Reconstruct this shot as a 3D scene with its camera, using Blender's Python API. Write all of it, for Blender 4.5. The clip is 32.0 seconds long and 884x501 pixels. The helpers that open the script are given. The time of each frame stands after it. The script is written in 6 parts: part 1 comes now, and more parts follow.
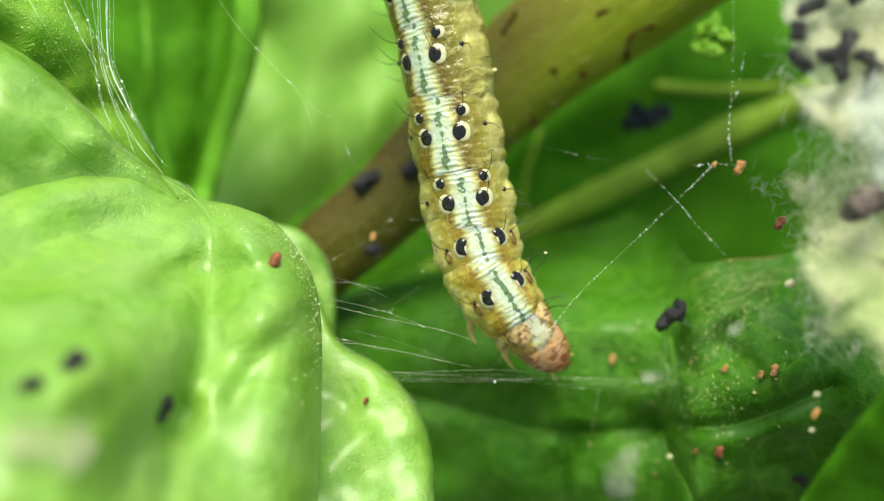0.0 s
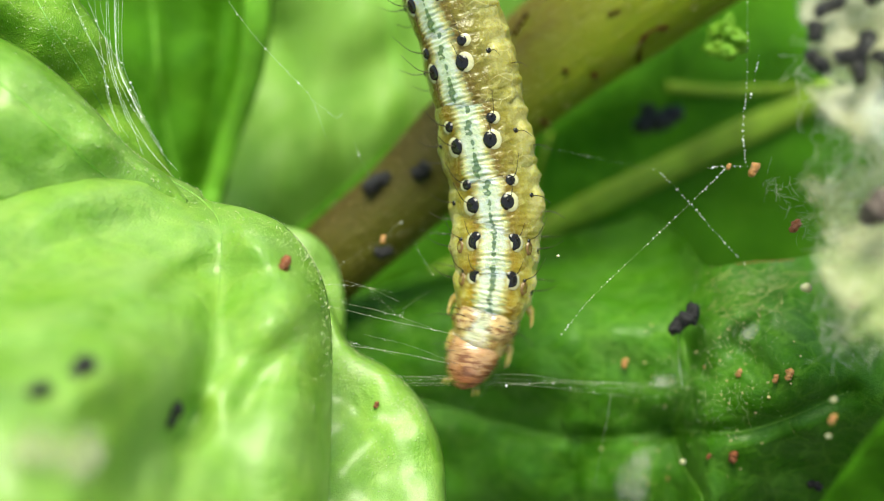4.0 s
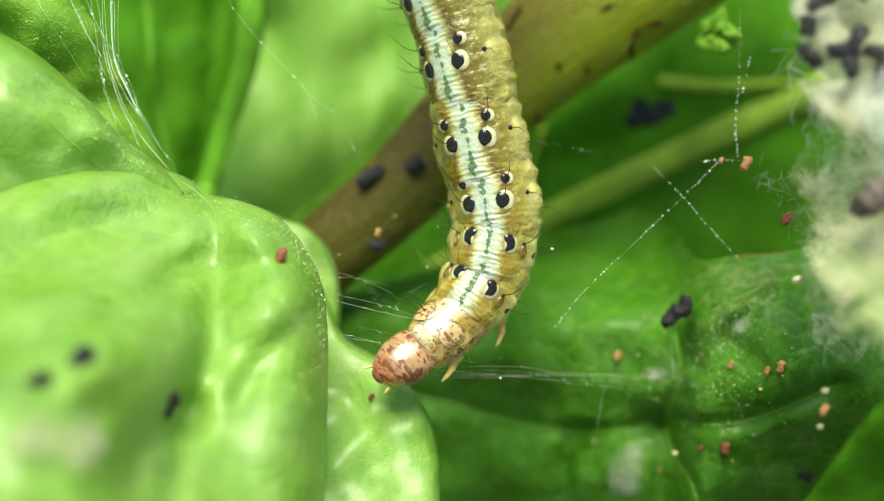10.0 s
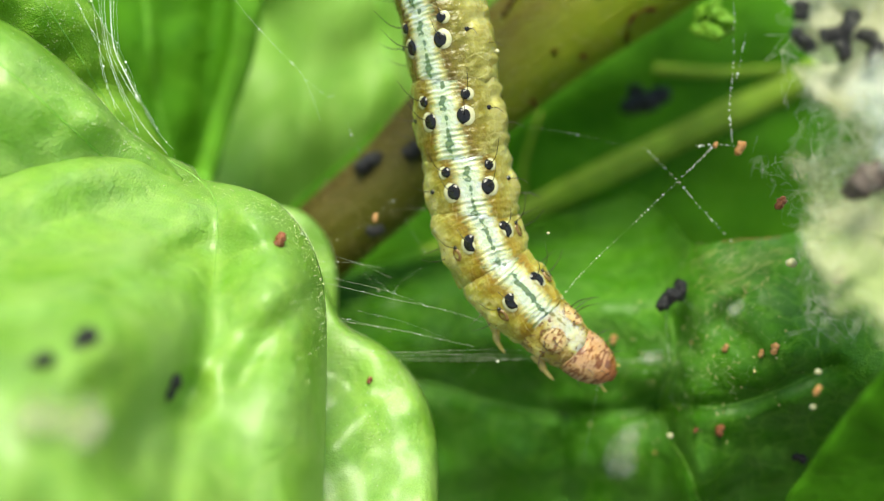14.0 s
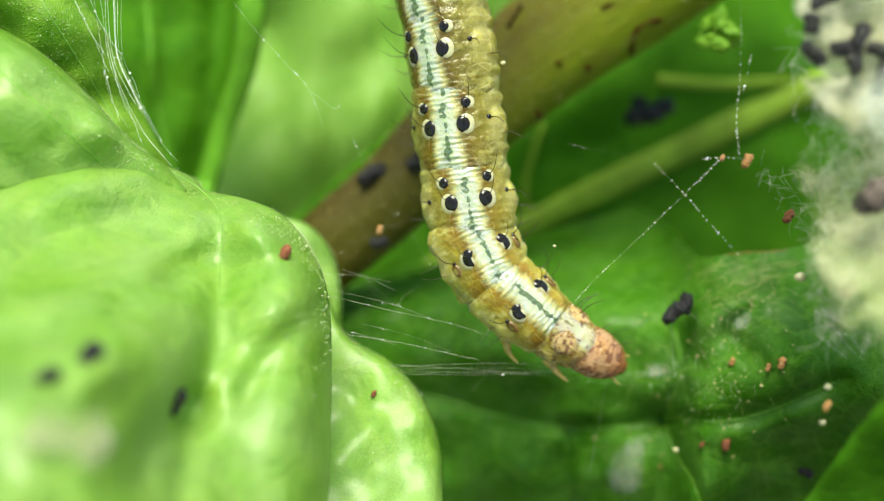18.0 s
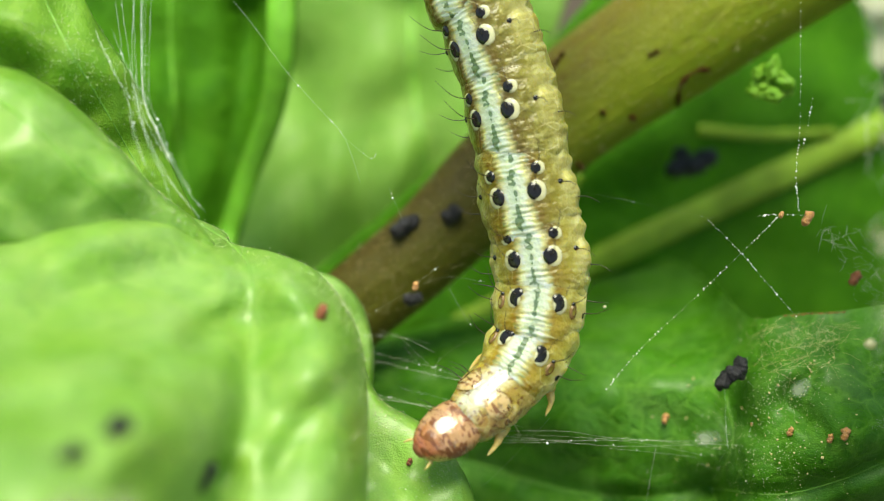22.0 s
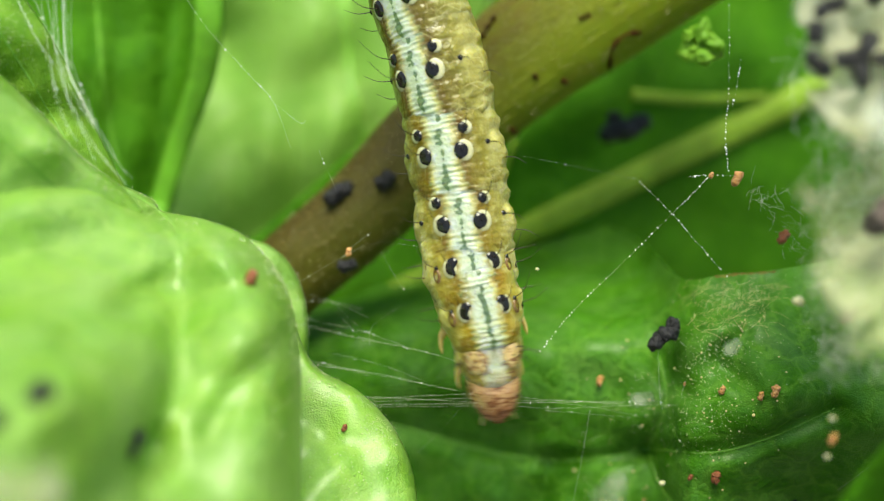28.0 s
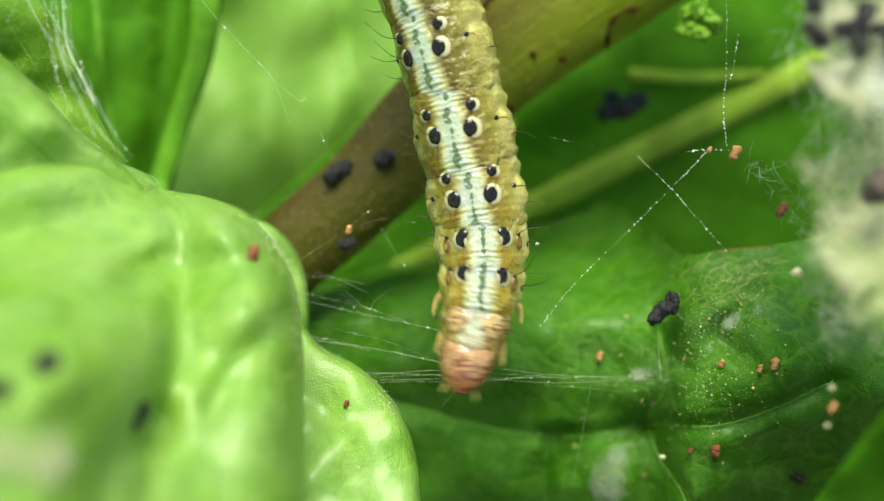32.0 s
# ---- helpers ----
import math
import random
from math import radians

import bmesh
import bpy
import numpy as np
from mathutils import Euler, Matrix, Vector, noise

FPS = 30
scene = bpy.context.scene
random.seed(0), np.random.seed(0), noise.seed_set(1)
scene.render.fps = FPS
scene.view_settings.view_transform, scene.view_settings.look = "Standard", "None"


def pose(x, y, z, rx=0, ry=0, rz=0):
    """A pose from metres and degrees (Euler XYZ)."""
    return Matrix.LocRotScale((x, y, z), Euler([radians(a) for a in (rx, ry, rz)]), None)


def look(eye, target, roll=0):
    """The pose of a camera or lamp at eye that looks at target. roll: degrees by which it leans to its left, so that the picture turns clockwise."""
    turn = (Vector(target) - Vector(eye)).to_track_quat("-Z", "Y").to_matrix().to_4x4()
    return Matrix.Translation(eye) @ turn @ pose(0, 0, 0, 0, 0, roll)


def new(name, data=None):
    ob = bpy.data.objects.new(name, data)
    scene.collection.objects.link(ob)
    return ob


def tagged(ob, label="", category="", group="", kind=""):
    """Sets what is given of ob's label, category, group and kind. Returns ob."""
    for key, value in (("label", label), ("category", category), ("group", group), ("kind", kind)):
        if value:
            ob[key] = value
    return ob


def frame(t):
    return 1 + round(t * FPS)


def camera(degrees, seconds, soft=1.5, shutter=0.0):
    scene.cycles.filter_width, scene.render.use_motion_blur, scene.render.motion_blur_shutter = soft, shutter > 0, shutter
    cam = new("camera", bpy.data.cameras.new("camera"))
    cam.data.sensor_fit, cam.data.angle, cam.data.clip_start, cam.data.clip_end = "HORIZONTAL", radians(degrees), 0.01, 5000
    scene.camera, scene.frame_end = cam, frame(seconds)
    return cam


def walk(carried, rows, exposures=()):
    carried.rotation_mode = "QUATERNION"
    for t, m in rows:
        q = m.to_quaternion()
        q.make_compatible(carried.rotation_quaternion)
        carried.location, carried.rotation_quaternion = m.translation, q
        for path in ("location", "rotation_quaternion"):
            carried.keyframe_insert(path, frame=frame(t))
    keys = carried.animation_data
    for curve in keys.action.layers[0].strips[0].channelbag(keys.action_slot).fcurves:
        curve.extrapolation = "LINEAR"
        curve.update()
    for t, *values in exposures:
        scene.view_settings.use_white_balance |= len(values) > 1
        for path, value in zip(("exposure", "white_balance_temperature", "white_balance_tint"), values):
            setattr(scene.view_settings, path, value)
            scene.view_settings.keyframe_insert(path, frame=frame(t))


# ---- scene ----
# The view is built in millimetres: x right, y up the picture, z towards the eye, with the caterpillar's back at z = 0.
MM = 0.001
EYE_GAP = 27.475  # first eye to the caterpillar
BASE = pose(0, 0, 0.30, 50, 0, 0)
cam = camera(40.0, 32.0, 1.1, 0.5)
cam.data.dof.use_dof = True
cam.data.dof.focus_distance = 26.9 * MM
cam.data.dof.aperture_fstop = 48.0
PATH = [
    (0, 0.00, -0.00, 0.00, -0.05, 0.14, -0.01),
    (0.5, 0.25, 0.04, 0.25, -0.25, 0.52, -0.03),
    (1, 0.04, 0.10, -0.07, 0.13, 0.63, 0.03),
    (1.5, 0.05, 0.06, 0.05, -0.11, 0.59, -0.04),
    (2, -0.02, 0.05, -0.05, 0.03, 0.62, -0.05),
    (2.5, 0.02, 0.05, 0.10, -0.09, 0.60, 0.04),
    (3, -0.20, 0.02, -0.48, 0.10, 0.31, -0.09),
    (3.5, -0.12, 0.08, -0.30, 0.02, 0.42, 0.02),
    (5.5, -0.16, 0.04, -0.25, -0.07, 0.37, 0.01),
    (6, -0.21, -0.00, -0.30, -0.00, 0.26, -0.02),
    (6.5, -0.25, 0.01, -0.36, 0.07, 0.12, 0.04),
    (7, -0.24, 0.03, -0.33, 0.05, 0.09, 0.07),
    (7.5, -0.32, 0.05, -0.41, 0.16, 0.17, 0.06),
    (8, -0.28, -0.02, -0.27, 0.12, 0.15, -0.06),
    (8.5, -0.31, 0.03, -0.32, 0.06, 0.09, 0.08),
    (9, -0.21, -0.00, -0.12, -0.12, 0.04, 0.08),
    (9.5, -0.27, -0.03, -0.20, -0.03, -0.01, 0.02),
    (10, -0.25, -0.04, -0.10, -0.17, -0.10, 0.06),
    (10.5, -0.31, -0.09, -0.15, 0.05, -0.03, -0.12),
    (11, -0.44, -0.03, -0.36, 0.16, 0.01, 0.04),
    (11.5, -0.37, -0.05, -0.23, 0.03, 0.03, -0.05),
    (12, -0.29, -0.06, -0.06, -0.20, 0.02, -0.05),
    (12.5, -0.33, -0.07, -0.05, -0.27, -0.01, -0.01),
    (13, -0.26, -0.17, 0.09, -0.23, -0.05, -0.15),
    (13.5, -0.24, -0.19, 0.18, -0.62, -0.23, -0.08),
    (14, -0.28, -0.17, 0.16, -0.63, -0.29, -0.09),
    (14.5, -0.45, -0.05, -0.17, -0.37, -0.18, 0.06),
    (16.5, -0.48, -0.09, -0.04, -0.26, -0.43, -0.03),
    (17, -0.36, -0.08, 0.22, -0.56, -0.59, 0.07),
    (17.5, -0.49, -0.06, -0.03, -0.14, -0.60, 0.05),
    (18, -0.54, -0.07, -0.04, -0.24, -0.57, 0.05),
    (18.5, -0.52, -0.07, 0.00, -0.27, -0.54, 0.12),
    (19, -0.48, -0.10, 0.13, -0.34, -0.64, 0.03),
    (19.5, -0.68, -0.01, -0.23, -0.01, -0.74, 0.12),
    (20, -0.92, 0.04, -0.70, 0.49, -0.55, 0.23),
    (20.5, -1.19, 0.14, -1.23, 1.22, -0.54, 0.32),
    (21, -1.25, 0.21, -1.45, 1.53, -0.49, 0.42),
    (21.5, -1.23, 0.27, -1.43, 1.51, -0.40, 0.56),
    (22, -1.39, 0.29, -1.66, 1.74, -0.46, 0.67),
    (22.5, -1.42, 0.25, -1.81, 1.73, -0.61, 0.64),
    (23, -1.55, 0.23, -2.00, 1.75, -0.91, 0.69),
    (23.5, -1.45, 0.20, -1.88, 1.78, -0.75, 0.57),
    (24, -1.43, 0.21, -1.90, 1.63, -0.82, 0.52),
    (24.5, -1.24, 0.45, -1.93, 1.38, -0.89, 0.75),
    (25, -1.20, 0.42, -2.06, 1.61, -1.38, 0.60),
    (25.5, -1.23, 0.26, -2.16, 1.60, -2.00, 0.15),
    (26, -1.15, 0.18, -1.99, 1.18, -2.78, -0.04),
    (26.5, -1.18, 0.12, -1.94, 1.09, -2.84, -0.11),
    (28.5, -1.10, 0.02, -1.73, 0.55, -3.11, -0.27),
    (29, -1.11, -0.02, -1.74, 0.64, -3.12, -0.37),
    (29.5, -1.19, -0.00, -1.80, 0.63, -3.31, -0.17),
    (30, -1.14, -0.06, -1.73, 0.56, -3.26, -0.33),
    (30.5, -1.17, -0.13, -1.71, 0.50, -3.19, -0.42),
    (31, -1.17, -0.14, -1.67, 0.34, -3.06, -0.37),
    (31.5, -1.19, -0.14, -1.68, 0.31, -3.14, -0.31),
    (32, -1.22, -0.29, -1.67, 0.23, -3.24, -0.62),
]

walk(cam, [(t, BASE @ pose(x * MM, y * MM, (EYE_GAP + z) * MM, rx, ry, rz)) for t, x, y, z, rx, ry, rz in PATH],
     exposures=[(0, 0.66, 7500, -5), (18, 0.66, 7500, -5), (19.8, 0.49, 7500, -5), (21.2, 0.50, 7500, -5), (22, 0.57, 7500, -5), (24, 0.53, 7500, -5), (26, 0.62, 7500, -5), (32, 0.61, 7500, -5)])

# ---- world and light ----
SUN_WAY = (BASE.to_3x3() @ Vector((-0.04, 0.75, 0.66))).normalized()
SUN_POWER, SKY_POWER = 4.3, 0.125
world = bpy.data.worlds.new("sky")
world.use_nodes = True
scene.world = world
sky = world.node_tree.nodes.new("ShaderNodeTexSky")
sky.sky_type, sky.sun_disc = "NISHITA", False
sky.sun_elevation = math.asin(SUN_WAY.z)
sky.sun_rotation = math.atan2(SUN_WAY.x, SUN_WAY.y)
world.node_tree.links.new(sky.outputs[0], world.node_tree.nodes["Background"].inputs[0])
world.node_tree.nodes["Background"].inputs[1].default_value = SKY_POWER
sun = new("sun", bpy.data.lights.new("sun", "SUN"))
sun.data.energy, sun.data.angle, sun.data.color = SUN_POWER, radians(36), (1.0, 0.96, 0.9)
sun.matrix_world = look(SUN_WAY * 5, (0, 0, 0))


# ---- materials ----
class Nodes:
    """A small builder of node materials; mm: object space in millimetres."""

    def __init__(self, name):
        self.m = bpy.data.materials.new(name)
        self.m.use_nodes = True
        self.t = self.m.node_tree
        self.bsdf = self.t.nodes["Principled BSDF"]
        self.out = self.t.nodes["Material Output"]
        co = self.add("ShaderNodeTexCoord")
        sc = self.add("ShaderNodeVectorMath", operation="SCALE")
        self.link(co.outputs["Object"], sc.inputs[0])
        sc.inputs["Scale"].default_value = 1000.0
        self.mm = sc.outputs[0]

    def add(self, kind, operation="", feature="", blend=""):
        n = self.t.nodes.new(kind)
        if operation:
            n.operation = operation
        if feature:
            n.feature = feature
        if blend:
            n.data_type, n.blend_type = "RGBA", blend
        return n

    def link(self, a, b):
        self.t.links.new(a, b)

    def noise(self, scale, detail=3.0, rough=0.55, distort=0.0, vec=None):
        n = self.add("ShaderNodeTexNoise")
        n.inputs["Scale"].default_value, n.inputs["Detail"].default_value = scale, detail
        n.inputs["Roughness"].default_value, n.inputs["Distortion"].default_value = rough, distort
        self.link(vec or self.mm, n.inputs["Vector"])
        return n.outputs["Fac"]

    def cells(self, scale, feature="F1", out="Distance", vec=None):
        n = self.add("ShaderNodeTexVoronoi", feature=feature)
        n.inputs["Scale"].default_value = scale
        self.link(vec or self.mm, n.inputs["Vector"])
        return n.outputs[out]

    def ramp(self, fac, stops):
        n = self.add("ShaderNodeValToRGB")
        el = n.color_ramp.elements
        while len(el) < len(stops):
            el.new(0.5)
        for e, (p, c) in zip(el, stops):
            e.position, e.color = p, (*c, 1) if len(c) == 3 else c
        self.link(fac, n.inputs[0])
        return n.outputs[0]

    def mix(self, fac, a, b, blend="MIX"):
        n = self.add("ShaderNodeMix", blend=blend)
        for sock, v in ((n.inputs[0], fac), (n.inputs[6], a), (n.inputs[7], b)):
            if isinstance(v, (int, float)):
                sock.default_value = v
            elif isinstance(v, tuple):
                sock.default_value = (*v, 1)
            else:
                self.link(v, sock)
        return n.outputs[2]

    def math(self, op, a, b=0.0, c=0.0):
        n = self.add("ShaderNodeMath", operation=op)
        for sock, v in zip(n.inputs, (a, b, c)):
            if isinstance(v, (int, float)):
                sock.default_value = v
            else:
                self.link(v, sock)
        return n.outputs[0]

    def axes(self):
        n = self.add("ShaderNodeSeparateXYZ")
        self.link(self.mm, n.inputs[0])
        return n.outputs

    def bump(self, height, depth_mm, strength=1.0, normal=None):
        n = self.add("ShaderNodeBump")
        n.inputs["Strength"].default_value, n.inputs["Distance"].default_value = strength, depth_mm * MM
        self.link(height, n.inputs["Height"])
        if normal:
            self.link(normal, n.inputs["Normal"])
        return n.outputs[0]

    def set(self, **values):
        names = {"color": "Base Color", "rough": "Roughness", "spec": "Specular IOR Level", "normal": "Normal",
                 "coat": "Coat Weight", "coat_rough": "Coat Roughness", "sss": "Subsurface Weight", "alpha": "Alpha",
                 "trans": "Transmission Weight", "ior": "IOR", "sheen": "Sheen Weight"}
        for k, v in values.items():
            sock = self.bsdf.inputs[names[k]]
            if isinstance(v, (int, float)):
                sock.default_value = v
            elif isinstance(v, tuple):
                sock.default_value = (*v, 1)
            else:
                self.link(v, sock)
        return self

    def scatter(self, weight, r, g, b):
        self.bsdf.inputs["Subsurface Weight"].default_value = weight
        self.bsdf.inputs["Subsurface Radius"].default_value = (r, g, b)
        self.bsdf.inputs["Subsurface Scale"].default_value = MM
        return self

    def translucent(self, fac, color):
        """Lets light shine through from the other side."""
        tr = self.add("ShaderNodeBsdfTranslucent")
        if isinstance(color, tuple):
            tr.inputs[0].default_value = (*color, 1)
        else:
            self.link(color, tr.inputs[0])
        mx = self.add("ShaderNodeMixShader")
        mx.inputs[0].default_value = fac
        self.link(self.bsdf.outputs[0], mx.inputs[1])
        self.link(tr.outputs[0], mx.inputs[2])
        self.link(mx.outputs[0], self.out.inputs[0])
        return self


def leaf_material(name, dark, light, shine, glow, net=0.8, vein=0.5, wax=0.3, wax_rough=0.3, spec=0.3, cut=0.42, gloss_paint=0.0):
    """A living leaf: two greens, a fine vein net (net: meshes per millimetre), small cells, waxy sheen in patches."""
    n = Nodes(name)
    big = n.noise(0.45, 4, 0.6)
    small = n.noise(2.2, 4, 0.6)
    col = n.mix(n.ramp(big, [(0.3, (0, 0, 0)), (0.7, (1, 1, 1))]), dark, light)
    col = n.mix(n.ramp(small, [(0.35, (0, 0, 0)), (0.75, (0.5, 0.5, 0.5))]), col, tuple(min(1, c * 1.4 + 0.01) for c in light))
    warp = n.add("ShaderNodeVectorMath", operation="ADD")
    wob = n.add("ShaderNodeTexNoise")
    wob.inputs["Scale"].default_value, wob.inputs["Detail"].default_value = 1.6, 3
    n.link(n.mm, wob.inputs["Vector"])
    n.link(n.mm, warp.inputs[0])
    n.link(wob.outputs["Color"], warp.inputs[1])
    wide = n.cells(net, "DISTANCE_TO_EDGE", vec=warp.outputs[0])
    thin = n.cells(net * 3.3, "DISTANCE_TO_EDGE", vec=warp.outputs[0])
    lines = n.math("MAXIMUM", n.ramp(wide, [(0.0, (1, 1, 1)), (0.07, (0, 0, 0))]), n.math("MULTIPLY", n.ramp(thin, [(0.0, (1, 1, 1)), (0.09, (0, 0, 0))]), 0.45))
    col = n.mix(n.math("MULTIPLY", lines, vein), col, tuple(min(1, c * k + 0.02) for c, k in zip(light, (1.7, 1.35, 1.5))))
    # pale patches: the leaf's glossy sky reflection put into its colour
    if gloss_paint:
        pale_gloss = n.math("MULTIPLY", n.ramp(n.noise(0.6, 5, 0.6), [(0.40, (0, 0, 0)), (0.66, (1, 1, 1))]), n.ramp(n.noise(14.0, 2), [(0.3, (0.5,) * 3), (0.7, (1, 1, 1))]))
        col = n.mix(n.math("MULTIPLY", pale_gloss, gloss_paint), col, (0.52, 0.66, 0.36))
    fine = n.cells(26.0)
    col = n.mix(n.ramp(fine, [(0.0, (0.0, 0.0, 0.0)), (0.5, (0.3, 0.3, 0.3))]), col, tuple(c * 0.5 for c in dark))
    b = n.bump(n.ramp(wide, [(0.0, (0, 0, 0)), (0.35, (1, 1, 1))]), 0.06, 0.7)
    b = n.bump(n.ramp(thin, [(0.0, (0, 0, 0)), (0.4, (1, 1, 1))]), 0.025, 0.8, b)
    b = n.bump(n.noise(6.0, 3, 0.6), 0.02, 0.7, b)
    b = n.bump(fine, 0.022, 0.9, b)
    rough = n.ramp(n.math("ADD", n.math("MULTIPLY", small, 0.5), n.math("MULTIPLY", big, 0.5)), [(0.35, (shine,) * 3), (0.65, (shine + 0.25,) * 3)])
    rough = n.mix(n.math("MULTIPLY", n.ramp(fine, [(0.10, (1, 1, 1)), (0.22, (0, 0, 0))]), n.ramp(n.noise(3.0, 2), [(0.45, (0, 0, 0)), (0.6, (1, 1, 1))])), rough, (0.14, 0.14, 0.14))
    patch = n.ramp(n.noise(0.9, 3, 0.6), [(cut, (0, 0, 0)), (cut + 0.18, (1, 1, 1))])
    n.set(color=col, rough=rough, spec=spec, normal=b, coat=n.math("MULTIPLY", patch, wax), coat_rough=wax_rough)
    return n.translucent(glow, n.mix(0.5, col, tuple(min(1, c * v) for c, v in zip(light, (1.9, 1.5, 0.6))))).m


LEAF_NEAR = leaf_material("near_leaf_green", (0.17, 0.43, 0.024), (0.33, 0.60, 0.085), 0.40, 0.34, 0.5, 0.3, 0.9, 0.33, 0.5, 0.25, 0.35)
LEAF_DEEP = leaf_material("deep_leaf_green", (0.03, 0.15, 0.004), (0.085, 0.29, 0.009), 0.42, 0.28, 0.9, 0.7, 0.5, 0.36, 0.12, 0.40, 0.12)
LEAF_MID = leaf_material("mid_leaf_green", (0.12, 0.35, 0.016), (0.25, 0.48, 0.04), 0.42, 0.32, 0.5, 0.3, 0.35, 0.36, 0.3, 0.4)
LEAF_PALE = leaf_material("pale_leaf_green", (0.19, 0.45, 0.055), (0.32, 0.57, 0.11), 0.45, 0.36, 0.4, 0.2, 0.5, 0.45)
# darker copy of the leaf green; its base colour holds the hind leaf's shade
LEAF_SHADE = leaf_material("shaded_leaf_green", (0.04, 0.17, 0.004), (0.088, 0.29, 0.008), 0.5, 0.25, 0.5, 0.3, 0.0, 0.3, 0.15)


def plain(name, color, rough=0.5, vary=0.35, scale=4.0, relief=0.02, sss=0.0, spec=0.5):
    n = Nodes(name)
    a = n.noise(scale, 4)
    col = n.mix(n.ramp(a, [(0.3, (0, 0, 0)), (0.7, (1, 1, 1))]), tuple(c * (1 - vary) for c in color), tuple(min(1, c * (1 + vary)) for c in color))
    n.set(color=col, rough=rough, spec=spec, normal=n.bump(n.noise(scale * 3, 3), relief))
    if sss:
        n.scatter(sss, 0.3, 0.25, 0.12)
    return n.m


VEIN = plain("pale_vein", (0.26, 0.52, 0.06), 0.45, 0.25, 2.0, 0.02, 0.3)
VEIN_SOFT = plain("soft_vein", (0.19, 0.42, 0.05), 0.45, 0.25, 2.0, 0.02, 0.3)
VEIN_DIM = plain("dim_vein", (0.15, 0.36, 0.03), 0.45, 0.25, 2.0, 0.02, 0.3)
MIDRIB = plain("dull_midrib", (0.19, 0.31, 0.03), 0.6, 0.25, 1.0, 0.02, 0.3, 0.15)
MARGIN = plain("soft_leaf_margin", (0.12, 0.32, 0.025), 0.6, 0.25, 1.0, 0.02, 0.3, 0.15)
FRASS = plain("black_frass", (0.014, 0.013, 0.016), 0.45, 0.5, 9.0, 0.05)
RED_FRASS = plain("red_brown_frass", (0.23, 0.075, 0.03), 0.35, 0.45, 8.0, 0.05)
ORANGE = plain("orange_crumb", (0.50, 0.24, 0.09), 0.35, 0.35, 10.0, 0.04, 0.3)
SPECK = plain("pale_gland", (0.75, 0.80, 0.40), 0.2, 0.2, 20.0, 0.0, 0.4)
DRY = plain("dry_edge_brown", (0.32, 0.14, 0.035), 0.7, 0.4, 9.0, 0.03)
DUST = plain("yellow_dust", (0.72, 0.58, 0.24), 0.4, 0.4, 12.0, 0.01, 0.3)
SPARK = plain("silk_glue_drop", (0.93, 0.95, 0.80), 0.15, 0.05, 20.0, 0.0, 0.3)
SCAR = plain("brown_scar", (0.05, 0.022, 0.006), 0.8, 0.4, 6.0, 0.04, 0.0, 0.05)
SOIL = plain("dark_soil", (0.06, 0.045, 0.03), 0.95, 0.4, 0.3, 0.5)


def stalk_material():
    n = Nodes("stalk_skin")
    x, y, z = n.axes()
    along = n.math("ADD", n.math("MULTIPLY", x, 0.80), n.math("MULTIPLY", y, 0.60))
    col = n.ramp(n.math("ADD", n.math("MULTIPLY", along, 0.05), 0.4),
                 [(0.05, (0.040, 0.020, 0.007)), (0.40, (0.060, 0.036, 0.010)), (0.56, (0.150, 0.140, 0.012)), (1.0, (0.20, 0.22, 0.018))])
    def tone(foot, top):
        return n.ramp(n.math("ADD", n.math("MULTIPLY", along, 0.05), 0.4), [(0.30, foot), (0.52, top)])

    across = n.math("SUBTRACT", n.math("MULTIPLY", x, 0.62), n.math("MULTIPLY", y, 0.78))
    # greener lower-right side, its colour also lightened for light shining through the edge
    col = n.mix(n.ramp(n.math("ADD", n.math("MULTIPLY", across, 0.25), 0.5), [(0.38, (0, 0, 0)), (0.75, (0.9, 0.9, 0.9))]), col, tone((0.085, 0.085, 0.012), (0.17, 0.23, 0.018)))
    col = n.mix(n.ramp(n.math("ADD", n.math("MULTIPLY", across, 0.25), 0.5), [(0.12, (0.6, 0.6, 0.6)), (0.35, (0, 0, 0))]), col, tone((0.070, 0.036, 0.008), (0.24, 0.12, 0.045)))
    col = n.mix(n.ramp(n.noise(0.7, 4), [(0.5, (0, 0, 0)), (0.75, (0.35, 0.35, 0.35))]), col, tone((0.065, 0.036, 0.007), (0.20, 0.105, 0.03)))
    col = n.mix(n.ramp(n.noise(5.0, 4), [(0.45, (0, 0, 0)), (0.8, (0.6, 0.6, 0.6))]), col, tone((0.085, 0.055, 0.014), (0.22, 0.21, 0.025)))
    grain = n.add("ShaderNodeCombineXYZ")
    n.link(n.math("MULTIPLY", along, 0.5), grain.inputs[0])
    n.link(n.math("MULTIPLY", n.math("SUBTRACT", n.math("MULTIPLY", x, 0.62), n.math("MULTIPLY", y, 0.78)), 3.0), grain.inputs[1])
    n.link(n.math("MULTIPLY", z, 3.0), grain.inputs[2])
    streak = n.noise(1.0, 5, 0.65, 0.4, grain.outputs[0])
    col = n.mix(n.ramp(streak, [(0.35, (0, 0, 0)), (0.7, (0.7, 0.7, 0.7))]), col, tone((0.085, 0.070, 0.013), (0.19, 0.19, 0.02)))
    col = n.mix(n.ramp(streak, [(0.25, (0.7, 0.7, 0.7)), (0.42, (0, 0, 0))]), col, (0.085, 0.062, 0.012))
    col = n.mix(1.0, col, (1.0, 1.12, 0.6), "MULTIPLY")
    n.set(color=col, rough=0.5, spec=0.2, normal=n.bump(streak, 0.12, 0.8, n.bump(n.noise(7.0, 4), 0.05, 0.8)))
    return n.scatter(0.25, 0.5, 0.35, 0.15).m


STALK = stalk_material()


